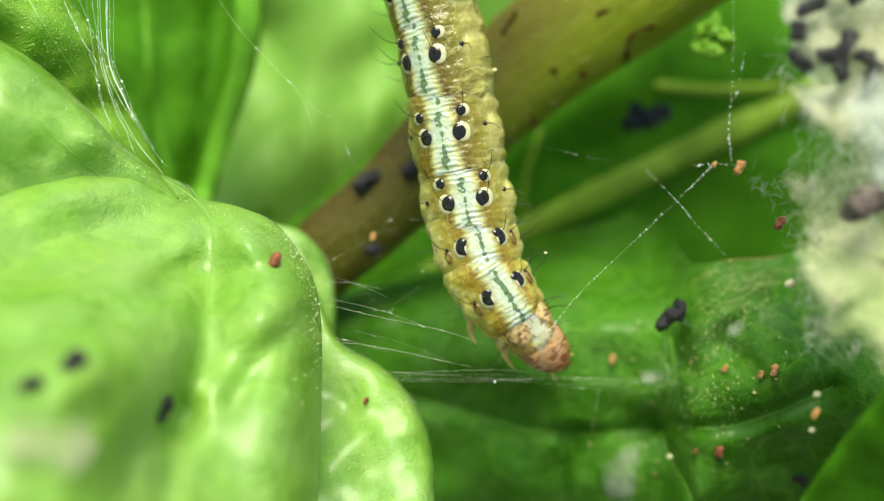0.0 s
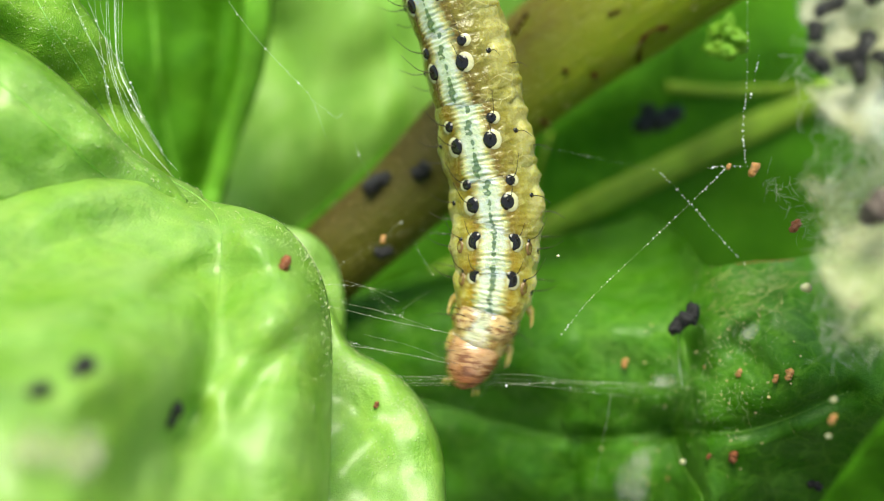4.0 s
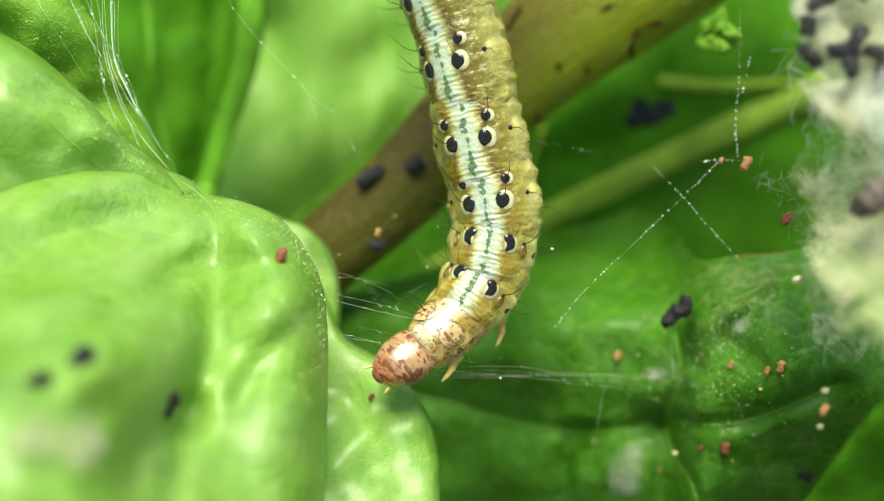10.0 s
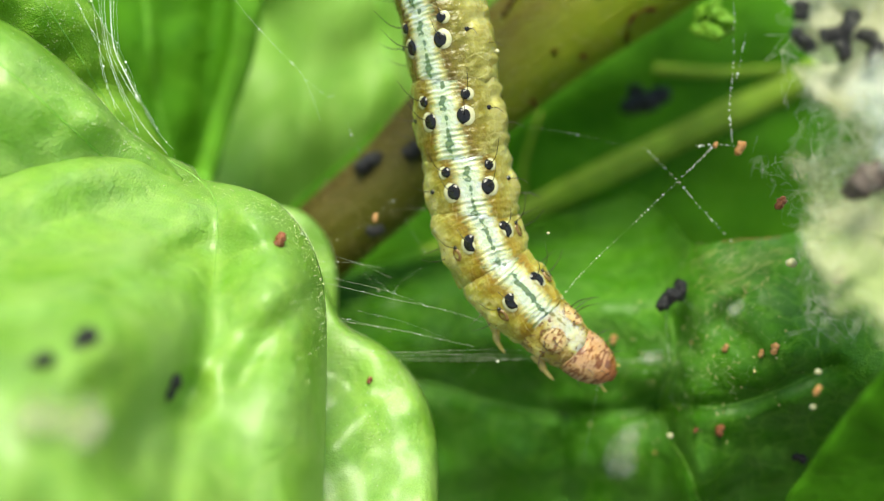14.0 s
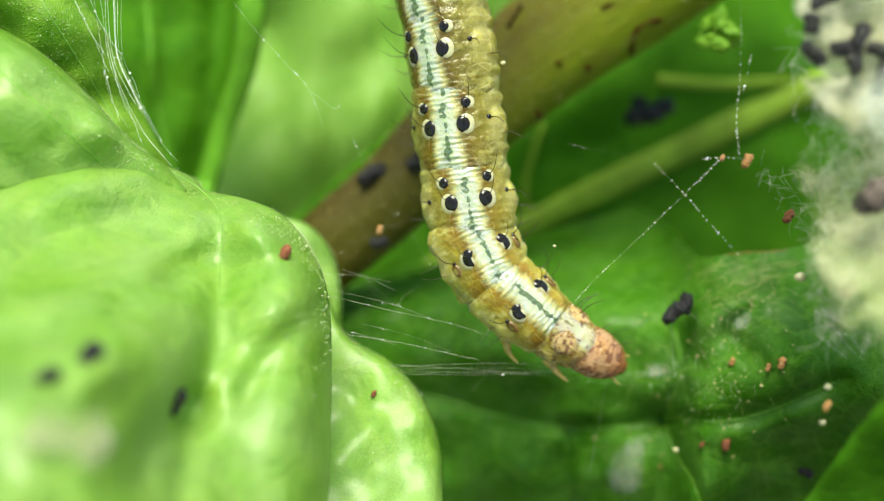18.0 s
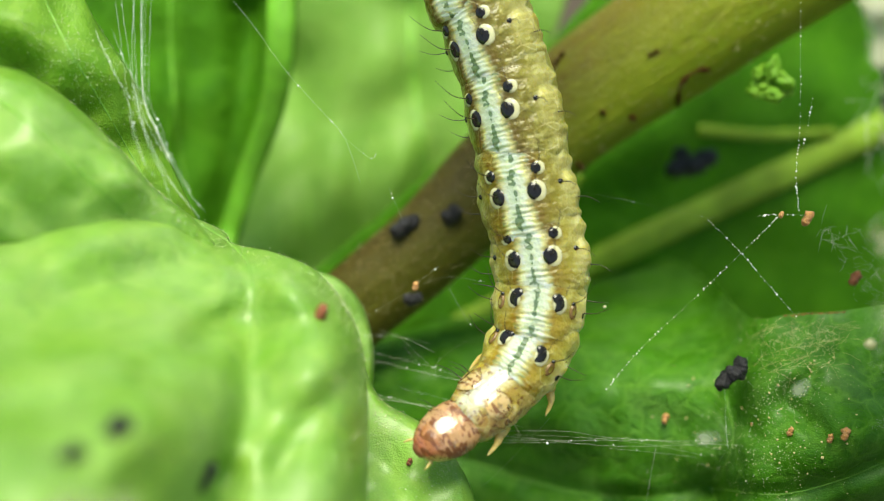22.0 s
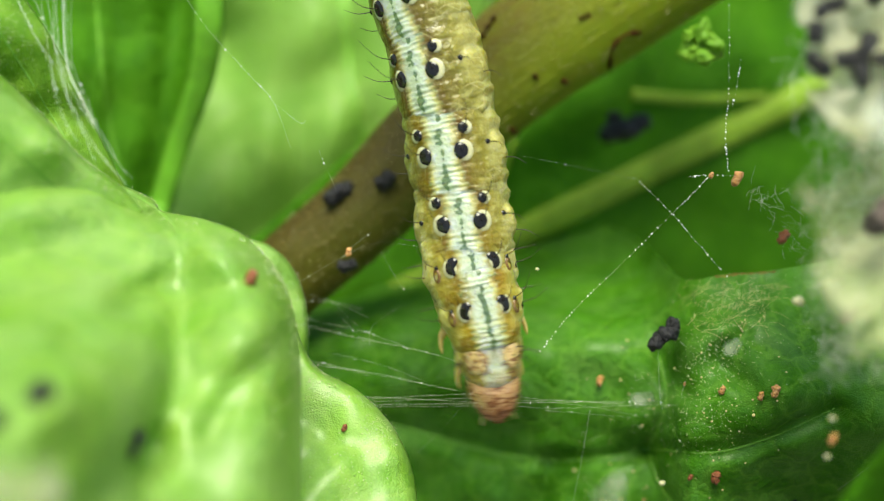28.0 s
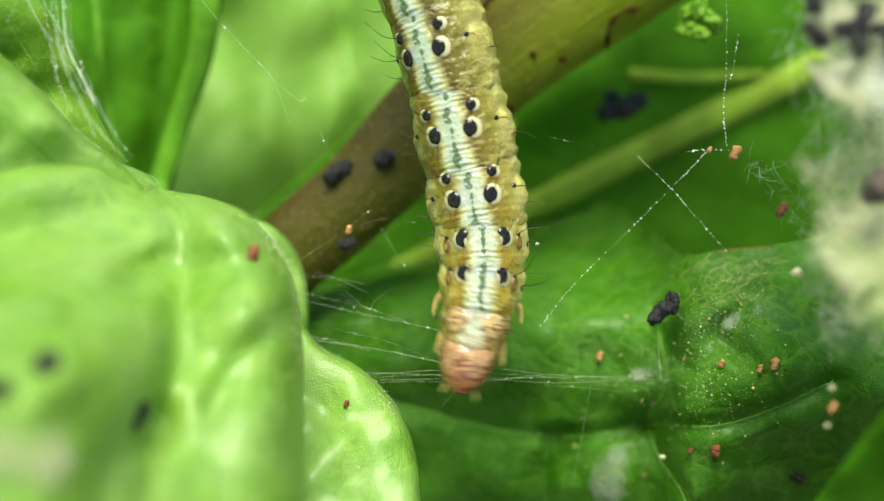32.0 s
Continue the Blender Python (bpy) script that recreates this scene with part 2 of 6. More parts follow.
def silk_material(name, color, alpha):
    n = Nodes(name)
    n.set(color=color, rough=0.3, spec=0.6, alpha=alpha)
    return n.m


SILK = silk_material("silk_thread", (0.92, 0.94, 0.74), 0.5)
WEB_SILK = silk_material("web_silk", (0.95, 0.95, 0.80), 0.6)
SILK_BRIGHT = silk_material("bright_silk_thread", (0.95, 0.97, 0.9), 1.0)


def mat_material(name, color, other, low, most):
    n = Nodes(name)
    a, b = n.noise(0.8, 3, 0.55), n.noise(4.0, 5, 0.7, 2.5)
    col = n.mix(n.ramp(n.noise(0.7, 3), [(0.4, (0, 0, 0)), (0.62, (1, 1, 1))]), color, other)
    fade = n.add("ShaderNodeAttribute")
    fade.attribute_name = "fade"
    gap = n.math("ADD", n.math("MULTIPLY", a, 0.65), n.math("MULTIPLY", b, 0.45))
    gap = n.math("ADD", gap, n.math("MULTIPLY", n.math("SUBTRACT", fade.outputs["Fac"], 1.0), 0.55))
    hair = n.add("ShaderNodeVectorMath", operation="MULTIPLY")
    n.link(n.mm, hair.inputs[0])
    hair.inputs[1].default_value = (9.0, 2.2, 5.0)
    n.set(normal=n.bump(n.noise(1.0, 4, 0.6, 1.5, hair.outputs[0]), 0.05, 1.0))
    n.set(color=col, rough=0.6, spec=0.3, alpha=n.ramp(gap, [(low, (0.0,) * 3), (low + 0.28, (most,) * 3)]))
    return n.translucent(0.45, col) and n


def thin_veil(name, color, other, low, most):
    """Loosely matted silk, with holes between its clots."""
    n = mat_material(name, color, other, low, most)
    clear = n.add("ShaderNodeBsdfTransparent")
    mx = n.add("ShaderNodeMixShader")
    n.link(n.bsdf.inputs["Alpha"].links[0].from_socket, mx.inputs[0])
    old = n.out.inputs[0].links[0].from_socket
    n.t.links.remove(n.bsdf.inputs["Alpha"].links[0])
    n.bsdf.inputs["Alpha"].default_value = 1.0
    n.link(clear.outputs[0], mx.inputs[1])
    n.link(old, mx.inputs[2])
    n.link(mx.outputs[0], n.out.inputs[0])
    return n.m


MATTED = thin_veil("matted_silk", (0.62, 0.62, 0.42), (0.82, 0.82, 0.68), 0.28, 0.70)
MATTED_THIN = thin_veil("thin_matted_silk", (0.68, 0.74, 0.36), (0.90, 0.86, 0.62), 0.20, 0.85)
MATTED_WHITE = thin_veil("dense_white_silk", (0.70, 0.79, 0.74), (0.88, 0.94, 0.90), 0.38, 0.75)
MATTED_LOW = thin_veil("low_silk_haze", (0.56, 0.66, 0.32), (0.82, 0.82, 0.55), 0.12, 0.64)
# felted silk, also the material of two sheets of painted leaf gloss
MATTED_FILM = thin_veil("silk_and_gloss_felt", (0.46, 0.58, 0.36), (0.70, 0.78, 0.60), 0.30, 0.42)
MATTED_DIM = thin_veil("dim_matted_silk", (0.62, 0.68, 0.36), (0.86, 0.86, 0.62), 0.32, 0.7)


def skin_material(name, amber, flank, belly, marked=0.0):
    """Clear skin over an amber body: a silvery back stripe with sheen painted in, amber blotches beside it, a pale
    watery rim.
    """
    n = Nodes(name)
    x, y, z = n.axes()
    cross = n.add("ShaderNodeVectorMath", operation="MULTIPLY")
    n.link(n.mm, cross.inputs[0])
    cross.inputs[1].default_value = (0.6, 2.3, 0.6)
    ragged = n.math("MULTIPLY", n.math("SUBTRACT", n.noise(2.6, 4, 0.62, 0.6, cross.outputs[0]), 0.5), 0.36)
    side = n.math("ADD", n.math("ABSOLUTE", x), ragged)
    below = n.math("LESS_THAN", z, 0.05)
    # the pale stripe is a marking, with its wet highlight put into the colour
    band = n.ramp(side, [(0.0, (0.48, 0.56, 0.43)), (0.20, (0.60, 0.64, 0.50)), (0.30, (0.56, 0.52, 0.22)), (0.42, amber), (0.60, tuple(0.5 * (a + b) for a, b in zip(amber, flank))), (0.78, flank), (1.0, belly)])
    col = n.mix(below, band, belly)
    # amber fat showing through beside the stripe, mostly towards the ring's ends
    near = n.ramp(side, [(0.28, (0, 0, 0)), (0.40, (1, 1, 1)), (0.62, (1, 1, 1)), (0.82, (0, 0, 0))])
    lump = n.math("MULTIPLY", near, n.ramp(n.noise(2.1, 3, 0.6), [(0.42, (0, 0, 0)), (0.62, (1, 1, 1))]))
    lump = n.math("MULTIPLY", lump, n.ramp(n.math("ABSOLUTE", y), [(0.1, (0.35,) * 3), (0.45, (1, 1, 1))]))
    col = n.mix(n.math("MULTIPLY", lump, 0.75), col, tuple(c * k for c, k in zip(amber, (0.82, 0.62, 0.4))))
    # clear pale cells on the flank
    clear = n.math("MULTIPLY", n.ramp(side, [(0.5, (0, 0, 0)), (0.8, (1, 1, 1))]), n.ramp(n.noise(3.4, 3, 0.6), [(0.48, (0, 0, 0)), (0.62, (1, 1, 1))]))
    col = n.mix(n.math("MULTIPLY", clear, 0.6), col, tuple(min(1, c * 1.3 + 0.05) for c in belly))
    # dark gut showing through along the back, in dashes
    wide = n.math("MULTIPLY", n.math("SUBTRACT", n.noise(4.2, 2), 0.42), 0.40)
    gut = n.math("MULTIPLY", n.math("LESS_THAN", n.math("ABSOLUTE", n.math("ADD", x, n.math("MULTIPLY", ragged, 0.2))), wide), n.math("GREATER_THAN", z, 0.2))
    # greenish clear stretches where the rings meet
    ends = n.ramp(n.math("ADD", n.math("ABSOLUTE", y), n.math("MULTIPLY", ragged, 1.5)), [(0.20, (0.15,) * 3), (0.45, (1, 1, 1)), (0.85, (1, 1, 1)), (1.0, (0.3,) * 3)])
    between = n.math("MULTIPLY", n.math("MULTIPLY", n.math("LESS_THAN", side, 0.40), ends), n.ramp(n.noise(3.5, 2), [(0.35, (0, 0, 0)), (0.6, (1, 1, 1))]))
    wave = n.math("SINE", n.math("ADD", n.math("MULTIPLY", y, 40.0), n.math("MULTIPLY", n.noise(2.6, 2), 8.0)))
    # pale dashes left between these bars paint the glints on the skin folds
    bars = n.math("MULTIPLY", between, n.ramp(n.math("ADD", n.math("MULTIPLY", wave, 0.3), 0.5), [(0.3, (1, 1, 1)), (0.6, (0.15,) * 3)]))
    col = n.mix(n.math("MULTIPLY", bars, 0.6 * (1 - marked)), col, (0.06, 0.15, 0.06))
    col = n.mix(n.math("MULTIPLY", gut, 0.85), col, (0.06, 0.12, 0.035))
    if marked:
        streak = n.ramp(n.noise(4.4, 2, 0.5, 1.8), [(0.56, (0, 0, 0)), (0.61, (1, 1, 1))])
        streak = n.math("MULTIPLY", streak, n.ramp(n.math("ABSOLUTE", x), [(0.08, (0.25,) * 3), (0.2, (1, 1, 1))]))
        col = n.mix(n.ramp(n.noise(1.6, 2), [(0.35, (0.1,) * 3), (0.65, (0.6,) * 3)]), col, (0.50, 0.31, 0.13))
        col = n.mix(n.math("MULTIPLY", streak, marked), col, (0.15, 0.055, 0.015))
    # fine cross folds, strongest towards the ring's ends
    wave = n.math("SINE", n.math("ADD", n.math("MULTIPLY", y, 55.0), n.math("MULTIPLY", n.noise(3.0, 2), 9.0)))
    amount = n.math("MULTIPLY", wave, n.ramp(n.math("ABSOLUTE", y), [(0.15, (0.1,) * 3), (0.5, (1, 1, 1))]))
    amount = n.math("MULTIPLY", amount, n.ramp(side, [(0.30, (1, 1, 1)), (0.55, (0.12,) * 3)]))
    fold = n.bump(amount, 0.008, 1.0 - marked)
    fold = n.bump(n.noise(3.2, 3), 0.11, 0.9, fold)
    fold = n.bump(n.noise(8.0, 2), 0.035, 0.8, fold)
    net = n.cells(2.2, "DISTANCE_TO_EDGE")
    twigs = n.math("MULTIPLY", n.ramp(net, [(0.0, (0.6,) * 3), (0.035, (0, 0, 0))]), n.ramp(n.noise(1.5, 2), [(0.45, (0, 0, 0)), (0.6, (1, 1, 1))]))
    col = n.mix(twigs, col, (0.62, 0.56, 0.26))
    n.set(color=col, rough=0.28, spec=0.4, normal=fold, coat=n.ramp(side, [(0.35, (1, 1, 1)), (0.5, (0.35,) * 3)]), coat_rough=0.10)
    return n.scatter(0.8, 0.75, 0.6, 0.16).m


def ring_skin(name, tone, marked=0.0):
    """The skin of one ring: tone 0 is the clear yellow front, 1 the olive hind body."""
    def blend(a, b):
        return tuple(0.8 * (p * (1 - tone) + q * tone) for p, q in zip(a, b))
    return skin_material("caterpillar_skin_" + name, blend((0.38, 0.265, 0.018), (0.17, 0.120, 0.005)), blend((0.52, 0.46, 0.09), (0.22, 0.195, 0.022)), blend((0.68, 0.62, 0.24), (0.40, 0.37, 0.10)), marked)


SKIN = ring_skin("hind", 1.0)
SKINS = {"neck": ring_skin("neck", 0.0, 0.85), "second": ring_skin("front", 0.0), "third": ring_skin("third", 0.2), "a1": ring_skin("first", 0.5), "a2": ring_skin("second", 0.8)}


def shell_material(name, pale, dark, tip, scale, cut):
    """Clear horny shell with brown streaks, redder towards the mouth."""
    n = Nodes(name)
    x, y, z = n.axes()
    pull = n.add("ShaderNodeVectorMath", operation="MULTIPLY")
    n.link(n.mm, pull.inputs[0])
    pull.inputs[1].default_value = (0.75, 1.9, 0.75)
    w = n.noise(scale * 0.6, 2)
    marks = n.math("MULTIPLY", n.ramp(n.noise(scale * 0.8, 2, 0.5, 1.6, pull.outputs[0]), [(cut, (0, 0, 0)), (cut + 0.05, (1, 1, 1))]), 0.9)
    base = n.mix(n.ramp(w, [(0.3, (0, 0, 0)), (0.7, (1, 1, 1))]), pale, tuple(c * 0.72 for c in pale))
    base = n.mix(n.ramp(n.math("ADD", n.math("MULTIPLY", y, -1.0), n.math("MULTIPLY", w, 0.3)), [(0.40, (0, 0, 0)), (0.85, (0.9,) * 3)]), base, tip)
    col = n.mix(marks, base, dark)
    n.set(color=col, rough=0.2, spec=0.6, normal=n.bump(n.noise(9.0, 3), 0.03), coat=1.0, coat_rough=0.07)
    return n.scatter(0.4, 0.25, 0.14, 0.06).m


HEAD_SHELL = shell_material("mottled_head_shell", (0.52, 0.30, 0.14), (0.15, 0.045, 0.012), (0.36, 0.085, 0.03), 5.0, 0.50)
NECK_SHELL = shell_material("amber_neck_shield", (0.62, 0.44, 0.19), (0.17, 0.06, 0.014), (0.62, 0.44, 0.19), 4.6, 0.54)
JAW = plain("red_brown_jaw", (0.20, 0.075, 0.03), 0.25, 0.3, 8.0, 0.01)
SPOT = plain("glossy_black_spot", (0.012, 0.010, 0.009), 0.12, 0.3, 6.0, 0.005)
RING = plain("brown_ring_mark", (0.16, 0.09, 0.03), 0.2, 0.3, 8.0, 0.005)
WHITE_RING = plain("ivory_ring", (0.54, 0.52, 0.31), 0.2, 0.1, 6.0, 0.01, 0.3)
BRISTLE = plain("dark_bristle", (0.03, 0.022, 0.012), 0.3, 0.2, 8.0, 0.0)
AMBER = plain("amber_leg", (0.58, 0.42, 0.14), 0.2, 0.25, 6.0, 0.01, 0.5)


# ---- shapes ----
ORIGIN = {}


def at(u, v, z):
    """The place at depth z that stands behind (u, v) of the caterpillar's plane, seen from the first eye."""
    k = (EYE_GAP - z) / EYE_GAP
    return Vector((u * k, v * k, z))


def thing(name, origin, label, category, group="", kind="", data=None):
    ob = new(name, data)
    ob.matrix_world = BASE @ Matrix.Translation(Vector(origin) * MM)
    if data is None:
        ob.empty_display_size = 0.001
    ORIGIN[ob.name] = np.array(origin, float)
    return tagged(ob, label, category, group, kind)


def mesh_of(name, verts, faces, material, smooth=True):
    me = bpy.data.meshes.new(name)
    me.from_pydata([tuple(float(c) for c in v) for v in verts], [], faces)
    me.materials.append(material)
    if smooth:
        me.polygons.foreach_set("use_smooth", [True] * len(me.polygons))
    me.update()
    return me


def part(name, shape, material, parent, label="", smooth=True, kind=""):
    """One mesh under a thing or a part, from vertices in the view's millimetres."""
    verts, faces = shape
    o = ORIGIN[parent.name]
    ob = new(name, mesh_of(name, (np.asarray(verts, float) - o) * MM, faces, material, smooth))
    ob.parent = parent
    ORIGIN[ob.name] = o
    return tagged(ob, label, kind=kind)


def lone(name, shape, material, label, category, group="", kind="", smooth=True):
    """A thing of one mesh; its origin lies at its middle."""
    verts, faces = shape
    verts = np.asarray(verts, float)
    o = verts.mean(0)
    me = mesh_of(name, (verts - o) * MM, faces, material, smooth)
    return thing(name, o, label, category, group, kind, me)


def spline(points, count):
    """A smooth line of count places through a few points."""
    p = np.array([tuple(q) for q in points], float)
    p = np.vstack([2 * p[0] - p[1], p, 2 * p[-1] - p[-2]])
    out = []
    for s in np.linspace(0, len(p) - 3 - 1e-6, count):
        i = int(s)
        f = s - i
        a, b, c, d = p[i:i + 4]
        out.append(0.5 * (2 * b + (c - a) * f + (2 * a - 5 * b + 4 * c - d) * f * f + (3 * b - a - 3 * c + d) * f ** 3))
    return np.array(out)


def tube(line, radii, sides=8, flat=1.0):
    """A round rod along a line; flat presses it along z."""
    line = np.asarray(line, float)
    radii = np.broadcast_to(np.asarray(radii, float), (len(line),))
    way = np.gradient(line, axis=0)
    way /= np.linalg.norm(way, axis=1)[:, None] + 1e-12
    side = np.cross(way, (0, 0, 1.0)) + (1e-6, 0, 0)
    side /= np.linalg.norm(side, axis=1)[:, None]
    up = np.cross(side, way)
    ang = np.linspace(0, 2 * np.pi, sides, endpoint=False)
    verts = (line[:, None] + radii[:, None, None] * (np.cos(ang)[None, :, None] * side[:, None] + flat * np.sin(ang)[None, :, None] * up[:, None])).reshape(-1, 3)
    faces = [(i * sides + j, i * sides + (j + 1) % sides, (i + 1) * sides + (j + 1) % sides, (i + 1) * sides + j) for i in range(len(line) - 1) for j in range(sides)]
    faces += [tuple(range(sides))[::-1], tuple(range((len(line) - 1) * sides, len(line) * sides))]
    return verts, faces


def join(shapes):
    verts, faces, n = [], [], 0
    for v, f in shapes:
        verts.append(np.asarray(v, float))
        faces += [tuple(i + n for i in q) for q in f]
        n += len(v)
    return np.vstack(verts), faces


def ball(centre, radii, rings=7, sides=10, lumps=0.0, seed=0):
    """A rounded lump; lumps roughens it."""
    th, ph = np.linspace(0, np.pi, rings + 1), np.linspace(0, 2 * np.pi, sides, endpoint=False)
    verts = []
    for a in th[1:-1]:
        for b in ph:
            verts.append((math.sin(a) * math.cos(b), math.sin(a) * math.sin(b), math.cos(a)))
    verts += [(0, 0, 1), (0, 0, -1)]
    verts = np.array(verts)
    if lumps:
        verts = np.array([v * (1 + lumps * noise.noise(Vector(v) * 1.7 + Vector((seed * 3.1, seed * 1.7, 0)))) for v in verts])
    n = rings - 1
    faces = [(i * sides + j, (i + 1) * sides + j, (i + 1) * sides + (j + 1) % sides, i * sides + (j + 1) % sides) for i in range(n - 1) for j in range(sides)]
    faces += [(n * sides, j, (j + 1) % sides) for j in range(sides)]
    faces += [(n * sides + 1, (n - 1) * sides + (j + 1) % sides, (n - 1) * sides + j) for j in range(sides)]
    return verts * np.asarray(radii, float) + np.asarray(tuple(centre), float), faces


def turned(shape, centre, degrees, tilt=0.0):
    """A shape turned in the view plane round its centre, and tipped."""
    v, f = shape
    c = np.asarray(tuple(centre), float)
    m = np.array((Matrix.Rotation(radians(degrees), 3, "Z") @ Matrix.Rotation(radians(tilt), 3, "Y")))
    return (v - c) @ m.T + c, f


def bump_at(u, v, cu, cv, ru, rv, deg=0.0):
    """A smooth hump of height one over an oval."""
    c, s = math.cos(radians(deg)), math.sin(radians(deg))
    a, b = ((u - cu) * c + (v - cv) * s) / ru, (-(u - cu) * s + (v - cv) * c) / rv
    return np.exp(-(a * a + b * b))


def near_line(u, v, points):
    """How far (u, v) lies from a line of points."""
    p = spline([(*q, 0) for q in points], 5 * len(points))[:, :2]
    best = np.full(np.shape(u), 1e9)
    for a, b in zip(p[:-1], p[1:]):
        d = b - a
        s = np.clip(((u - a[0]) * d[0] + (v - a[1]) * d[1]) / (d @ d + 1e-12), 0, 1)
        best = np.minimum(best, np.hypot(u - a[0] - s * d[0], v - a[1] - s * d[1]))
    return best


def crinkle(u, v, size, seed):
    """Uneven swellings of the blade, about size across."""
    u, v = np.asarray(u, float), np.asarray(v, float)
    flat = [noise.noise(Vector((a / size + seed, b / size, seed * 0.37))) for a, b in zip(u.ravel(), v.ravel())]
    return np.array(flat).reshape(u.shape)


def blade(edge_a, edge_b, depth, rows, cols, thick=0.22, curl=0.0, power=3.0):
    """A leaf blade between two edge lines, at depth(u, v); curl bends its edges away from the eye. It has two faces and a rim."""
    a, b = spline([(*q, 0) for q in edge_a], rows)[:, :2], spline([(*q, 0) for q in edge_b], rows)[:, :2]
    s = np.linspace(0, 1, cols)
    s = (0.5 - 0.5 * np.cos(np.pi * s)) * 0.6 + s * 0.4
    uv = a[:, None] * (1 - s)[None, :, None] + b[:, None] * s[None, :, None]
    z = depth(uv[..., 0], uv[..., 1])
    if curl:
        z = z - curl * np.abs(2 * s - 1)[None, :] ** (power * 4)
    k = (EYE_GAP - z) / EYE_GAP
    front = np.stack([uv[..., 0] * k, uv[..., 1] * k, z], -1)
    normal = np.cross(np.gradient(front, axis=1), np.gradient(front, axis=0))
    normal /= np.linalg.norm(normal, axis=-1)[..., None] + 1e-9
    normal *= np.sign(normal[..., 2].mean())
    back = front - normal * thick
    n = rows * cols
    verts = np.vstack([front.reshape(-1, 3), back.reshape(-1, 3)])
    idx = np.arange(n).reshape(rows, cols)
    faces = []
    for i in range(rows - 1):
        for j in range(cols - 1):
            q = (int(idx[i, j]), int(idx[i, j + 1]), int(idx[i + 1, j + 1]), int(idx[i + 1, j]))
            faces += [q, tuple(k2 + n for k2 in q[::-1])]
    rim = [idx[0, j] for j in range(cols)] + [idx[i, -1] for i in range(1, rows)] + [idx[-1, j] for j in range(cols - 2, -1, -1)] + [idx[i, 0] for i in range(rows - 2, 0, -1)]
    rim = [int(r) for r in rim]
    faces += [(p, p + n, q + n, q) for p, q in zip(rim, rim[1:] + rim[:1])]
    return verts, faces


def on(depth, u, v, lift=0.0):
    """A place on a blade."""
    z = float(depth(np.array([u], float), np.array([v], float))[0]) + lift
    return at(u, v, z)


def vein_line(depth, points, count, lift=0.0):
    return np.array([on(depth, p[0], p[1], lift) for p in spline([(*q, 0) for q in points], count)])


# ---- the plant ----
# unseen ground, added for bounced light and a horizon
ground = thing("ground", (0, 0, 0), "unseen dark soil added below the leafy plant", "ground", kind="structure",
               data=mesh_of("ground", [(-40, -40, 0), (40, -40, 0), (40, 40, 0), (-40, 40, 0)], [(0, 1, 2, 3)], SOIL, False))
ground.matrix_world = Matrix.Identity(4)


def puckered(base, humps=(), creases=(), rough=0.0, size=1.0, seed=0.0):
    """The depth of a blade: a base, humps (u, v, ru, rv, turn, height), creases (points, width, depth) and crinkles."""

    def depth(u, v):
        z = base(u, v)
        for cu, cv, ru, rv, turn, high in humps:
            z = z + high * bump_at(u, v, cu, cv, ru, rv, turn)
        for points, wide, deep in creases:
            z = z - deep * np.exp(-(near_line(u, v, points) / wide) ** 2)
        if rough:
            z = z + rough * crinkle(u, v, size, seed)
        return z

    return depth


BLADES = {}


def leaf(name, label, blades, veins=(), material=None, vein_material=None):
    """A leaf: blades (edge, edge, depth, rows, cols, thickness, curl) and veins (depth, points, radius, count)."""
    first = np.mean(blade(*blades[0][:3], 4, 4)[0], axis=0)
    ob = thing(name, first, label, "leaf", "leaves of the plant")
    for n, (a, b, depth, rows, cols, thick, curl) in enumerate(blades):
        BLADES[name, n] = blade(a, b, depth, rows, cols, thick, curl)[0][:rows * cols]
        part("blade" if n == 0 else "lobe", blade(a, b, depth, rows, cols, thick, curl), material, ob)
    for depth, points, radius, count, *flat in veins:
        line = vein_line(depth, points, count, radius * 0.1)
        part("vein", tube(line, radius * np.linspace(1.0, 0.7, count), 12, *(flat or [0.55])), vein_material or VEIN, ob, "pale green leaf vein")
    return ob


# near leaf, puffed between its veins
crease_a = [(-6.35, 1.59), (-5.69, 1.16), (-5.29, 0.56), (-5.34, -0.96), (-5.59, -2.47), (-6.07, -3.99), (-6.48, -6.51)]
crease_b = [(-10.89, -0.96), (-9.38, -0.33), (-7.99, 0.24), (-6.85, 0.66), (-5.69, 1.16)]
def near_base(u, v):
    u = u - 0.6 * np.logaddexp(0, 3 * (u + 5.2)) / 3  # flatter between the main vein and the edge
    return 10.3 - np.logaddexp(0, 8.5 + 0.55 * (u + 4.6) + 0.48 * (v + 0.6) - 0.2 * (u + 4.6) * (v + 0.6))


